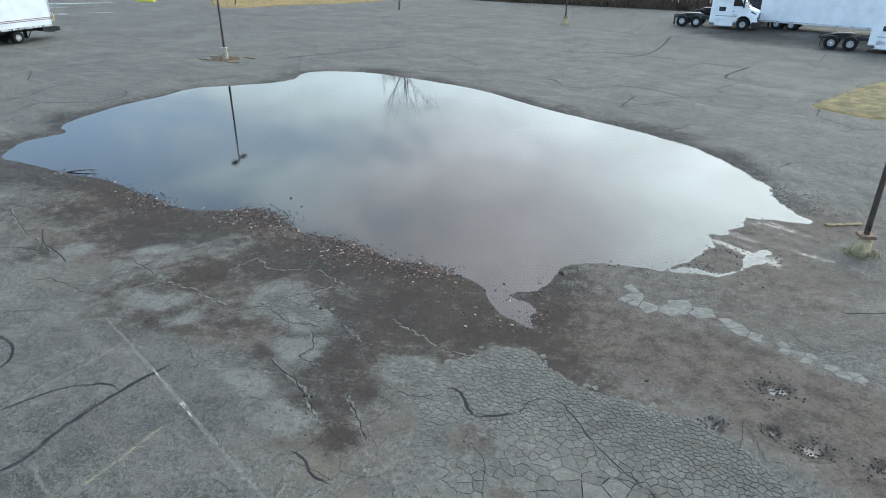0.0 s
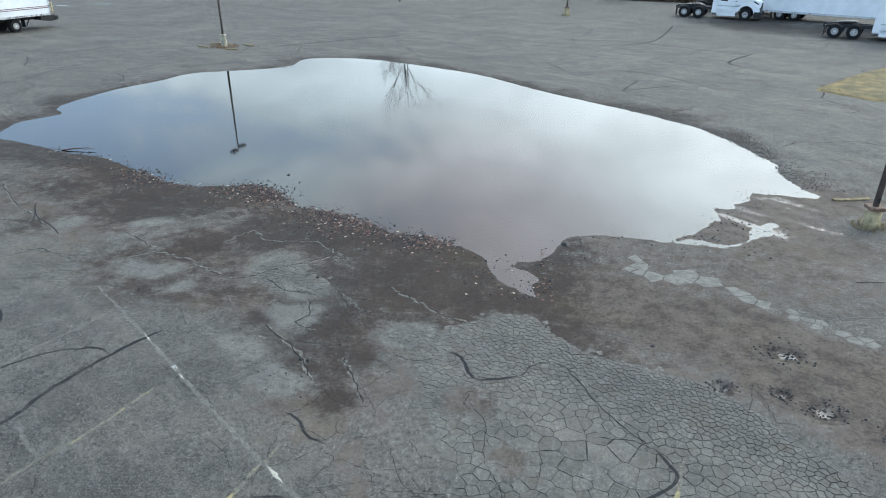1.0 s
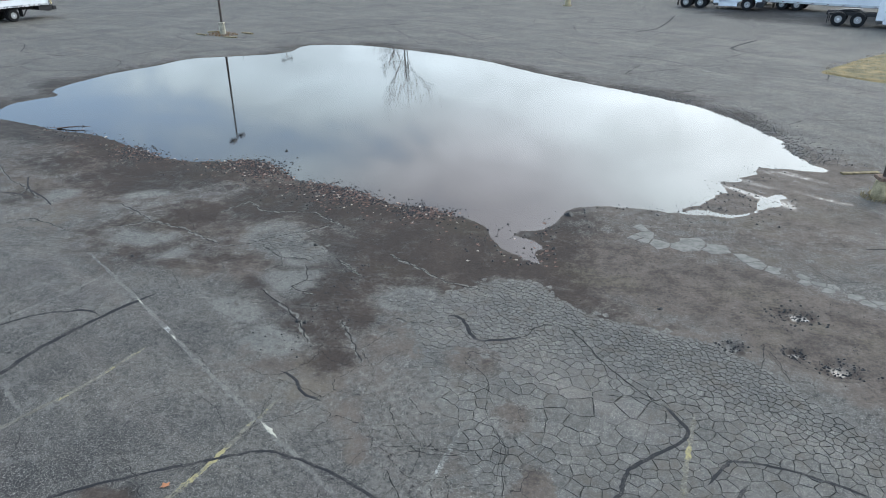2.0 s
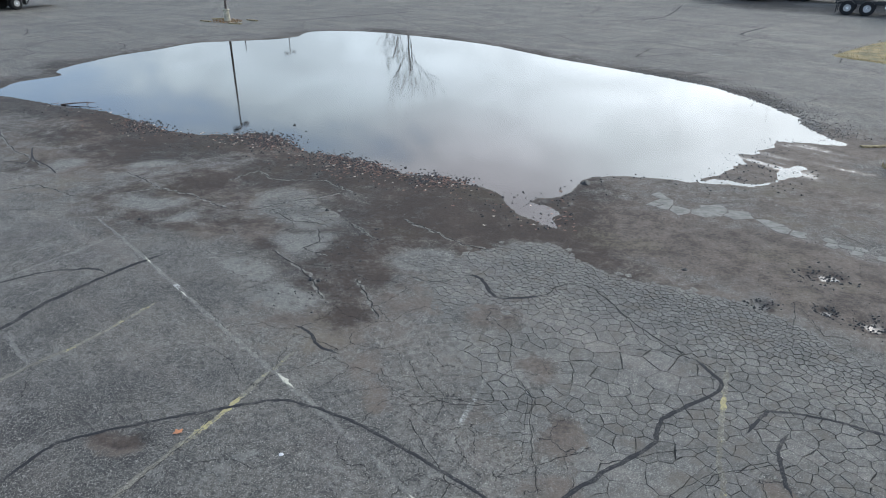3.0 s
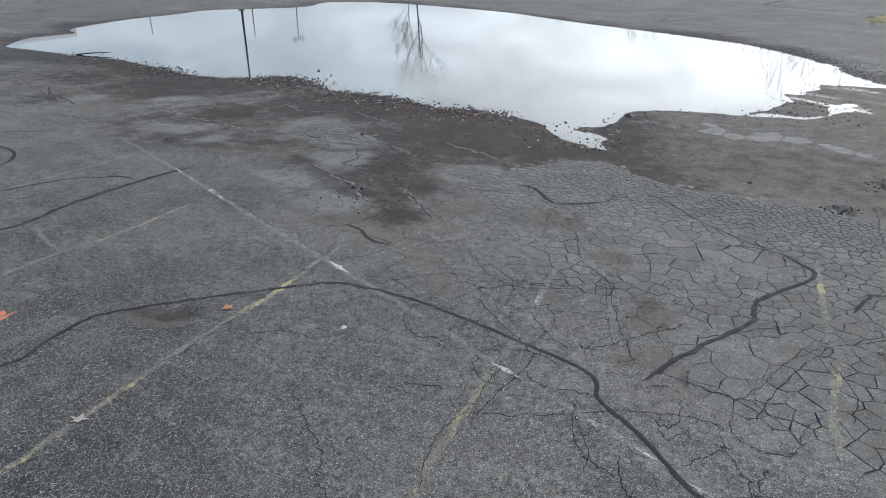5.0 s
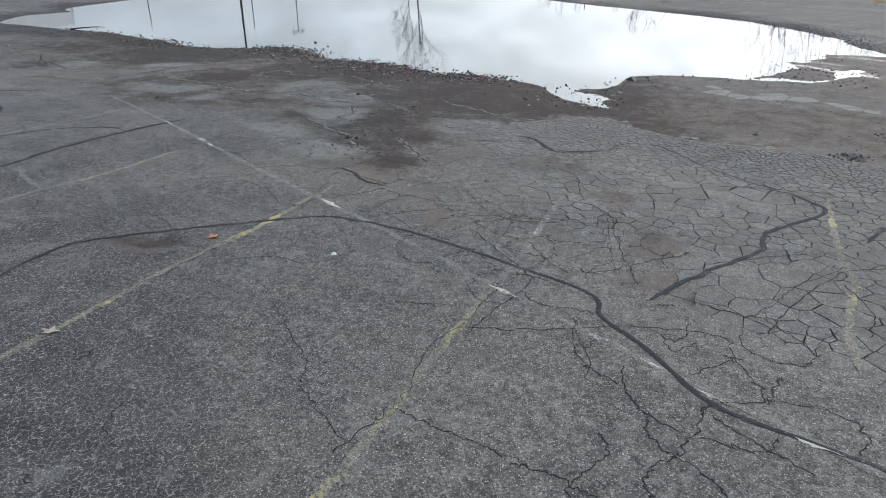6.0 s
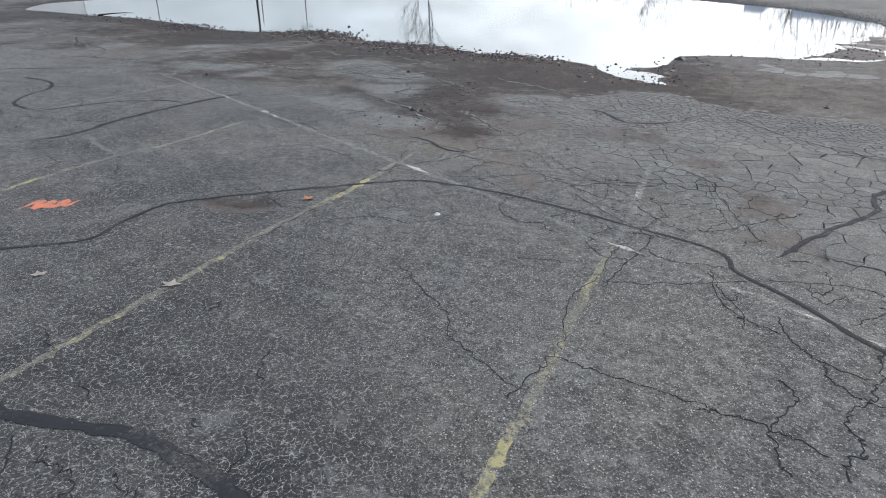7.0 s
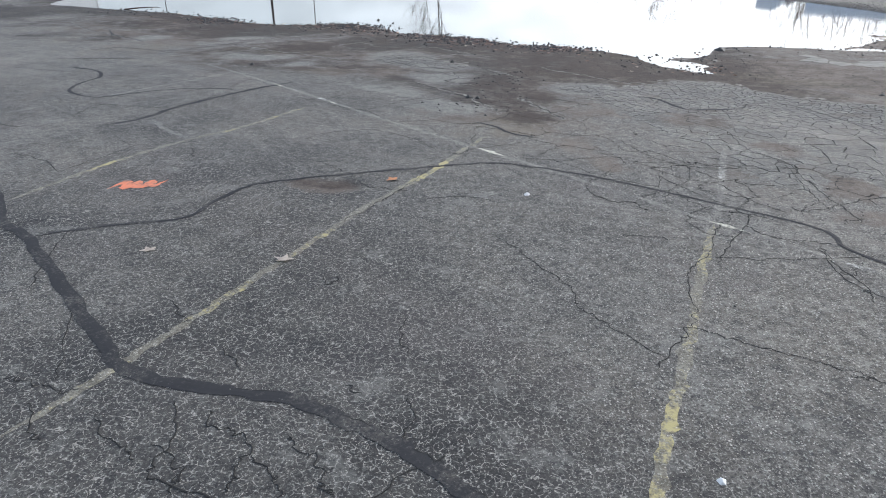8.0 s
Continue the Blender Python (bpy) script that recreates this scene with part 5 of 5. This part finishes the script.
single("leaf", leaf_shape, -4.57, 5.80, 0.085, LEAF_ORANGE, "curled orange-brown oak leaf on the asphalt", "leaf", 1)
single("leaf", leaf_shape, -6.18, 3.79, 0.075, LEAF_PALE, "flat pale tan leaf on the asphalt", "leaf", 2)
single("stone", pebble_shape, -3.17, 5.57, 0.036, WHITE_CHIP, "small white stone chip on the asphalt", "stone", 3)
single("leaf", leaf_shape, -5.07, 3.76, 0.085, LEAF_PALE, "pale curled leaf beside a parking line", "leaf", 4)
single("stone", pebble_shape, -2.32, 1.75, 0.028, WHITE_CHIP, "small white stone chip on the asphalt", "stone", 5)
for k, (x, y, size) in enumerate(((-4.08, 10.08, 0.07), (-3.92, 10.05, 0.06), (-4.66, 13.49, 0.06), (2.9, 11.3, 0.07), (1.5, 16.1, 0.12), (-8.6, 12.4, 0.05), (-7.7, 20.9, 0.09), (-7.1, 20.2, 0.07))):
    single("stone", pebble_shape, x, y, size, STONE, "dark lump of broken asphalt lying loose", "stone", 20 + k)


def stick():
    rnd = np.random.RandomState(3)
    paths = []
    limbs(rnd, (-17.2, 22.75, 0.02), (1, 0.12, 0.03), 1.3, 0.035, 3, paths)
    flat = [[(Vector((p.x, p.y, max(0.012, min(p.z, 0.09)))), r) for p, r in path] for path in paths]
    tagged(new("branch", branch_mesh("branch", flat, STICK, 0.008)), "dark wet broken branch lying in shallow water", "branch")


stick()


# ---- cracks and crazed paving ----
def cells(seeds, reach=1.6, joint=None):
    """Voronoi cells of the seeds, as outlines of corners; joint(x, y): half the gap left between two cells."""
    out = []
    for k, c in enumerate(seeds):
        away = seeds - c
        dist = (away**2).sum(1)
        order = np.argsort(dist)[1:26]
        poly = [c + np.array(p) for p in ((-reach, -reach), (reach, -reach), (reach, reach), (-reach, reach))]
        mids = c + away[order] / 2
        if joint is not None:
            mids = mids - away[order] / np.sqrt(dist[order])[:, None] * joint(mids[:, 0], mids[:, 1])[:, None]
        for n, mid in zip(order, mids):
            way, cut = away[n], []
            side = [float((p - mid) @ way) for p in poly]
            for i in range(len(poly)):
                a, b, sa, sb = poly[i - 1], poly[i], side[i - 1], side[i]
                if (sa <= 0) != (sb <= 0):
                    cut.append(a + (b - a) * sa / (sa - sb))
                if sb <= 0:
                    cut.append(b)
            poly = cut
        out.append(np.array(poly))
    return out


def scatter(x0, x1, y0, y1, gap, seed, tries=14000, where=None):
    """Seeds no nearer to each other than gap(x, y)."""
    rnd = np.random.RandomState(seed)
    x, y = rnd.uniform(x0, x1, tries), rnd.uniform(y0, y1, tries)
    if where is not None:
        keep = where(x, y)
        x, y = x[keep], y[keep]
    free = gap(x, y) ** 2
    kept, n = np.zeros((tries, 2)), 0
    for p, least in zip(np.stack([x, y], 1), free):
        if n == 0 or ((kept[:n] - p) ** 2).sum(1).min() > least:
            kept[n] = p
            n += 1
    return kept[:n]


def piece_gap(x, y):
    """Least distance between the middles of crazed pieces: small along the mud, large slabs away from it."""
    small = np.maximum(smooth(0.6 * x + 0.8 * y, 7.2, 9.2), 0.7 * smooth(y, 8.5, 9.8))
    slabs = np.exp(-(((x - 1.3) / 0.8) ** 2 + ((y - 8.0) / 0.6) ** 2)) + np.exp(-(((x - 1.2) / 0.8) ** 2 + ((y - 5.4) / 0.6) ** 2))
    return (0.165 - 0.065 * small + 0.22 * np.clip(slabs, 0, 1)) * (0.72 + 0.56 * np.clip(0.5 + 0.8 * fbm(x, y, 0.9, 91), 0, 1))


def piece_joint(x, y):
    """Half the width of the joint between two pieces."""
    return 0.0019 + 0.0012 * smooth(fbm(x, y, 1.3, 17), -0.4, 0.4) + 0.0020 * smooth(0.6 * x + 0.8 * y, 7.5, 9.5)


def slab(poly, gap, rnd, thick=0.024):
    """A paving piece with worn edges: corners and faces round its own middle."""
    c = poly.mean(0)
    ends = np.roll(poly, -1, 0)
    poly = np.stack([poly, poly * 0.6 + ends * 0.4], 1).reshape(-1, 2)
    poly = poly + np.stack([fbm(poly[:, 0], poly[:, 1], 7.0, 55, 3), fbm(poly[:, 0], poly[:, 1], 7.0, 56, 3)], 1) * 0.045
    ways = poly - c
    far = np.linalg.norm(ways, axis=1)[:, None] + 1e-6
    outer = c + ways * np.clip(1 - gap / far, 0.3, 1)
    inner = c + ways * np.clip(1 - (gap + 0.004) / far, 0.2, 1)
    tops = surface(outer[:, 0], outer[:, 1])
    tops = 0.85 * tops + 0.15 * tops.mean() + rnd.uniform(-0.002, 0.001)
    n, verts = len(poly), []
    for ring, drop in ((inner, 0.0), (outer, 0.006), (outer, thick)):
        verts += list(np.column_stack([ring - c, tops - drop]))
    faces = [tuple(range(n))]
    for r in (0, 1):
        for i in range(n):
            faces.append((r * n + i, (r + 1) * n + i, (r + 1) * n + (i + 1) % n, r * n + (i + 1) % n))
    return c, verts, faces


def crazed_paving():
    seeds = scatter(-7.2, 6.2, 3.2, 15.6, piece_gap, 12, 90000, lambda x, y: sample(CRAZE_D, x, y) < 0.45)
    near = sample(CRAZE_D, seeds[:, 0], seeds[:, 1])
    rnd = np.random.RandomState(8)
    todo = []
    for c, poly, d in zip(seeds, cells(seeds, joint=piece_joint), near):
        if d > 0.10 or len(poly) < 3 or (d > -0.04 and rnd.uniform() < 0.4):
            continue
        todo.append((math.hypot(c[0] - 1.0, c[1] - 6.0), poly))
    todo.sort(key=lambda pair: pair[0])
    verts, faces = [], []
    for k, (_, poly) in enumerate(todo):
        c, v, f = slab(poly, 0.0005, rnd)
        if k < 300:
            ob = new("asphalt_piece", mesh_of("asphalt_piece", v, f, PIECE))
            ob.location = (c[0], c[1], 0)
            ob.parent = ground
        else:
            n = len(verts)
            verts += [(c[0] + p[0], c[1] + p[1], p[2]) for p in v]
            faces += [tuple(i + n for i in side) for side in f]
    rest = new("crazed_pieces", mesh_of("crazed_pieces", verts, faces, PIECE))
    rest.parent = ground
    tagged(rest, "finely crazed asphalt pieces parted by dirty joints", kind="stuff")


def patch_pieces():
    """A strip of pale older paving, broken into blocks, that stands clear of the mud."""
    rnd = np.random.RandomState(31)
    spine = [(3.0, 15.25, 0.30), (3.5, 14.65, 0.36), (4.4, 14.4, 0.22), (5.2, 13.78, 0.15), (6.0, 12.98, 0.13), (6.9, 12.2, 0.18), (7.5, 11.6, 0.25)]
    seeds = scatter(2.2, 8.2, 10.9, 16.2, lambda x, y: 0.40 - 0.2 * smooth(x, 4.6, 6.4) - 0.16 * smooth(-x, -3.4, -3.1), 77, 9000)
    for c, poly in zip(seeds, cells(seeds, joint=lambda x, y: 0.008 + 0.008 * soft_noise(x * 3, y * 3, 4))):
        off = 9.0
        for (ax, ay, aw), (bx, by, bw) in zip(spine, spine[1:]):
            t = min(1.0, max(0.0, ((c[0] - ax) * (bx - ax) + (c[1] - ay) * (by - ay)) / ((bx - ax) ** 2 + (by - ay) ** 2)))
            off = min(off, math.hypot(c[0] - ax - t * (bx - ax), c[1] - ay - t * (by - ay)) - (aw + t * (bw - aw)))
        if off > 0 or len(poly) < 3 or rnd.uniform() < 0.12 + 0.25 * float(smooth(c[0], 6.0, 7.4)):
            continue
        mid, v, f = slab(poly, 0.0, rnd, 0.03)
        ob = new("asphalt_patch", mesh_of("asphalt_patch", [(p[0], p[1], p[2] + 0.004) for p in v], f, PATCH))
        ob.location = (mid[0], mid[1], 0)
        ob.parent = ground


NEAR_CRACKS = [[(-4.87, 1.96), (-4.81, 1.84), (-4.72, 1.82), (-4.56, 1.72), (-4.57, 1.62), (-4.55, 1.5), (-4.57, 1.41)], [(-4.54, 1.63), (-4.37, 1.54), (-4.32, 1.42)], [(-4.4, 1.82), (-4.27, 1.71), (-4.19, 1.67), (-4.14, 1.5), (-4.07, 1.47)], [(-5.43, 1.86), (-5.32, 1.73), (-5.16, 1.63), (-5.08, 1.57)], [(-5.04, 1.69), (-4.84, 1.56), (-4.79, 1.47), (-4.81, 1.37)], [(-6.12, 2.08), (-5.94, 2.06), (-5.76, 2.01), (-5.65, 2.04)], [(-5.85, 1.9), (-5.67, 1.68), (-5.59, 1.65)], [(-5.61, 3.04), (-5.44, 2.83), (-5.38, 2.79)], [(-5.04, 2.53), (-4.85, 2.35)], [(-3.99, 3.05), (-3.99, 2.81), (-3.91, 2.6)], [(-3.85, 2.2), (-3.8, 1.99), (-3.82, 1.89)], [(-4.22, 2.28), (-4.1, 2.17)], [(-4.72, 3.56), (-4.63, 3.42), (-4.58, 3.58)]]
ROW_CRACKS = [[(-3.46, 4.49), (-3.25, 4.24), (-3.12, 3.97), (-2.94, 3.7), (-2.86, 3.51), (-2.85, 3.34), (-2.73, 3.18), (-2.61, 3.03), (-2.38, 2.79)], [(-1.24, 5.42), (-1.33, 5.16), (-1.52, 4.9), (-1.62, 4.55), (-1.86, 4.15), (-2.0, 3.87), (-2.05, 3.45), (-2.13, 3.16), (-2.24, 3.01), (-2.44, 2.63)], [(-2.13, 3.16), (-1.97, 3.06), (-1.83, 2.99), (-1.66, 2.91), (-1.44, 2.81), (-1.23, 2.7)], [(-1.68, 4.28), (-1.32, 4.29), (-0.9, 4.35), (-0.37, 4.49)], [(-1.22, 4.99), (-1.09, 4.79), (-0.75, 4.71), (-0.61, 4.69)], [(-0.72, 4.63), (-0.77, 4.26), (-0.71, 3.85), (-0.77, 3.67)], [(-1.32, 7.12), (-1.37, 6.45), (-1.72, 5.9), (-1.83, 5.54)], [(-2.34, 7.54), (-2.15, 7.23), (-1.97, 6.94), (-1.38, 6.88), (-0.56, 6.92)], [(-1.14, 6.23), (-1.01, 5.88), (-0.91, 5.62), (-0.73, 5.43)], [(-0.18, 7.05), (-0.24, 6.35), (-0.28, 5.87), (-0.28, 5.55)], [(-0.61, 5.35), (-0.49, 5.62), (-0.31, 5.75)]]
SEAM_CRACKS = [[(0.08, 3.46), (-0.08, 3.15), (-0.18, 3.02), (-0.26, 2.9), (-0.44, 2.75), (-0.49, 2.69), (-0.51, 2.55), (-0.5, 2.46), (-0.56, 2.37), (-0.66, 2.29), (-0.71, 2.17)], [(-0.45, 3.88), (-0.48, 3.72), (-0.47, 3.5), (-0.45, 3.39), (-0.36, 3.27), (-0.13, 3.09)], [(-0.37, 3.31), (-0.41, 3.14), (-0.38, 3.03), (-0.32, 2.9), (-0.27, 2.86)], [(-0.27, 2.86), (-0.12, 2.71), (-0.05, 2.58), (0.03, 2.48), (0.11, 2.38), (0.16, 2.3)], [(-1.32, 2.7), (-1.24, 2.68), (-1.08, 2.63), (-0.95, 2.54), (-0.83, 2.47), (-0.71, 2.33)], [(-0.76, 4.58), (-0.81, 4.09), (-0.74, 3.84), (-0.62, 3.7), (-0.52, 3.62)], [(-0.75, 3.07), (-0.7, 2.96), (-0.71, 2.82), (-0.85, 2.68), (-0.95, 2.54), (-0.99, 2.3), (-0.98, 2.18)]]
NET_CRACKS = [[(0.02, 3.81), (0.31, 3.97), (0.42, 4.07), (0.46, 4.29), (0.38, 4.42), (-0.05, 4.47), (-0.32, 4.48)], [(0.42, 4.07), (0.46, 3.83), (0.51, 3.68), (0.47, 3.5)], [(0.72, 3.86), (0.61, 3.69), (0.48, 3.5)], [(0.64, 4.55), (0.57, 4.26), (0.68, 4.09), (0.81, 4.03), (1.0, 4.05), (1.17, 4.32), (1.44, 4.59)], [(0.79, 4.77), (0.91, 4.68), (1.01, 4.45), (1.1, 4.23)], [(0.08, 5.21), (0.32, 5.0), (0.56, 4.85), (0.77, 4.77), (1.12, 5.09), (1.41, 5.43), (2.08, 5.91)], [(-0.01, 4.47), (-0.05, 4.23), (-0.03, 4.14), (0.19, 4.26)], [(0.05, 3.32), (0.22, 3.13), (0.34, 3.0), (0.45, 2.88), (0.55, 2.79)], [(0.44, 3.15), (0.39, 3.06), (0.28, 2.98), (0.11, 3.0), (-0.08, 3.09)]]

MASTER_CRACKS = [
    [(-0.49, 7.69), (-0.17, 7.12), (-0.16, 6.48), (-0.13, 5.71), (-0.13, 5.23)], [(-1.94, 7.85), (-1.66, 7.1), (-1.28, 6.8), (-0.56, 6.81), (-0.19, 6.85)], [(-0.84, 9.31), (-0.43, 8.56), (-0.42, 7.69), (-0.1, 7.06)],
    [(-0.13, 5.71), (0.36, 5.96), (0.57, 6.1)], [(0.63, 5.79), (1.33, 6.06), (2.02, 6.24)], [(0.8, 4.44), (1.16, 4.93), (1.79, 5.6), (2.11, 5.82), (2.96, 6.01)], [(0.45, 4.94), (0.81, 4.66), (0.88, 4.52)],
    [(1.87, 5.51), (1.86, 4.91), (1.64, 4.51)], [(-1.77, 6.42), (-1.27, 5.57), (-1.15, 5.2), (-1.49, 4.56), (-1.68, 4.17)],
]
LONG_CRACKS = [[(1.46, 8.4), (2.0, 8.36), (2.3, 8.2)], [(0.16, 10.0), (0.62, 10.5), (1.08, 10.35), (1.64, 9.16), (2.23, 8.29)], [(-1.48, 10.45), (-1.8, 10.3), (-2.3, 10.45)]]


def fine_cracks():
    """Hair cracks between the large fields of the paving, as one mesh of dirt-filled grooves."""
    rnd = np.random.RandomState(14)

    def likely(x, y):
        right = smooth(np.float64(y - (1.9 - 0.93 * (x + 1.5)) - 2.6), -1.0, 1.0)
        calm = 1 - 0.85 * float(np.exp(-(((x + 1.2) / 2.9) ** 2 + ((y - 2.8) / 2.6) ** 2) ** 2))
        return (0.25 + 0.5 * float(right)) * calm

    seeds = scatter(-11.5, 7.5, 0.8, 14.5, lambda x, y: np.where((x > -1.4) & (y < 9.5) & (x + y > 2.2), 0.27, np.where((x > -3.2) & (y < 9.5) & (x + y > 2.5), 0.42, 0.85)), 44, 5000)
    verts, faces, done = [], [], set()
    lines = [(line, 0.008) for line in NEAR_CRACKS] + [(line, 0.008) for line in ROW_CRACKS + NET_CRACKS] + [(line, 0.010) for line in SEAM_CRACKS]
    lines += [(line, 0.012) for line in MASTER_CRACKS] + [(line, 0.024) for line in LONG_CRACKS]
    lines += [([(-7.75, 4.2), (-7.25, 3.83), (-6.4, 3.06), (-5.75, 2.46), (-5.53, 2.24), (-5.05, 2.17), (-4.51, 2.13), (-4.04, 1.94), (-3.6, 1.67), (-3.2, 1.33)], 0.010), ([(-4.2, 6.3), (-4.45, 5.5), (-4.6, 5.1), (-4.8, 4.6)], 0.010)]
    for poly in cells(seeds):
        for a, b in zip(poly, np.roll(poly, -1, 0)):
            key = tuple(sorted((tuple(np.round(a, 2)), tuple(np.round(b, 2)))))
            mid = (a + b) / 2
            if key in done or np.linalg.norm(a - b) < 0.06 or np.linalg.norm(a - b) > 2.2:
                continue
            done.add(key)
            if float(sample(CRAZE_D, mid[0], mid[1])) < 0.05 or rnd.uniform() > likely(*mid) or float(height(mid[0], mid[1])) < 0.06 or inside(MUD, mid[0], mid[1]):
                continue
            lines.append(([tuple(a), tuple(mid + rnd.normal(0, 0.05, 2)), tuple(b)], rnd.uniform(0.006, 0.012)))
    far = scatter(-40, 26, 22, 78, lambda x, y: np.full(len(x), 3.4), 45, 2500)
    for poly in cells(far, 9.0):
        for a, b in zip(poly, np.roll(poly, -1, 0)):
            key = tuple(sorted((tuple(np.round(a, 2)), tuple(np.round(b, 2)))))
            mid = (a + b) / 2
            if key in done or rnd.uniform() > 0.42 or np.linalg.norm(a - b) > 7 or min(height(np.stack([a[0], mid[0], b[0]]), np.stack([a[1], mid[1], b[1]]))) < 0.02:
                continue
            done.add(key)
            lines.append(([tuple(a), tuple(mid + rnd.normal(0, 0.15, 2)), tuple(b)], rnd.uniform(0.03, 0.07)))
    for k, (line, width) in enumerate(lines):
        me = ribbon_mesh("crack", line, width * 0.8, FISSURE, 0.0025, 12, 0.014, 300 + k, 0.6)
        n = len(verts)
        verts += [tuple(v.co) for v in me.vertices]
        faces += [tuple(i + n for i in p.vertices) for p in me.polygons]
        bpy.data.meshes.remove(me)
    tagged(new("fine_cracks", mesh_of("fine_cracks", verts, faces, FISSURE)), "fine dirt-filled cracks branching through grey asphalt", "cracks", kind="stuff")


def scuffs():
    """Pale scraped lines and scabs on the far asphalt."""
    rnd = np.random.RandomState(52)
    verts, faces = [], []
    for k in range(150):
        x, y = rnd.uniform(-48, -16), rnd.uniform(26, 66)
        if k % 3 == 0:
            x, y = rnd.uniform(-12, 24), rnd.uniform(36, 66)
        a, long = rnd.choice((0.25, -0.5, 1.0)) + rnd.normal(0, 0.25), rnd.uniform(0.6, 3.5)
        line = [(x, y), (x + long * 0.5 * math.cos(a) + rnd.normal(0, 0.1), y + long * 0.5 * math.sin(a) + rnd.normal(0, 0.1)), (x + long * math.cos(a), y + long * math.sin(a))]
        if min(float(shoreward(*q)) for q in line) < 0.8:
            continue
        me = ribbon_mesh("scuff", line, rnd.uniform(0.06, 0.28), CRUMBLE, 0.003, 5, 0.04, 600 + k, 0.5)
        n = len(verts)
        verts += [tuple(v.co) for v in me.vertices]
        faces += [tuple(i + n for i in q.vertices) for q in me.polygons]
        bpy.data.meshes.remove(me)
    tagged(new("scuff_marks", mesh_of("scuff_marks", verts, faces, CRUMBLE)), "pale scuffs and scabs on old asphalt", "scuffs", kind="stuff")


scuffs()
fine_cracks()
patch_pieces()
crazed_paving()
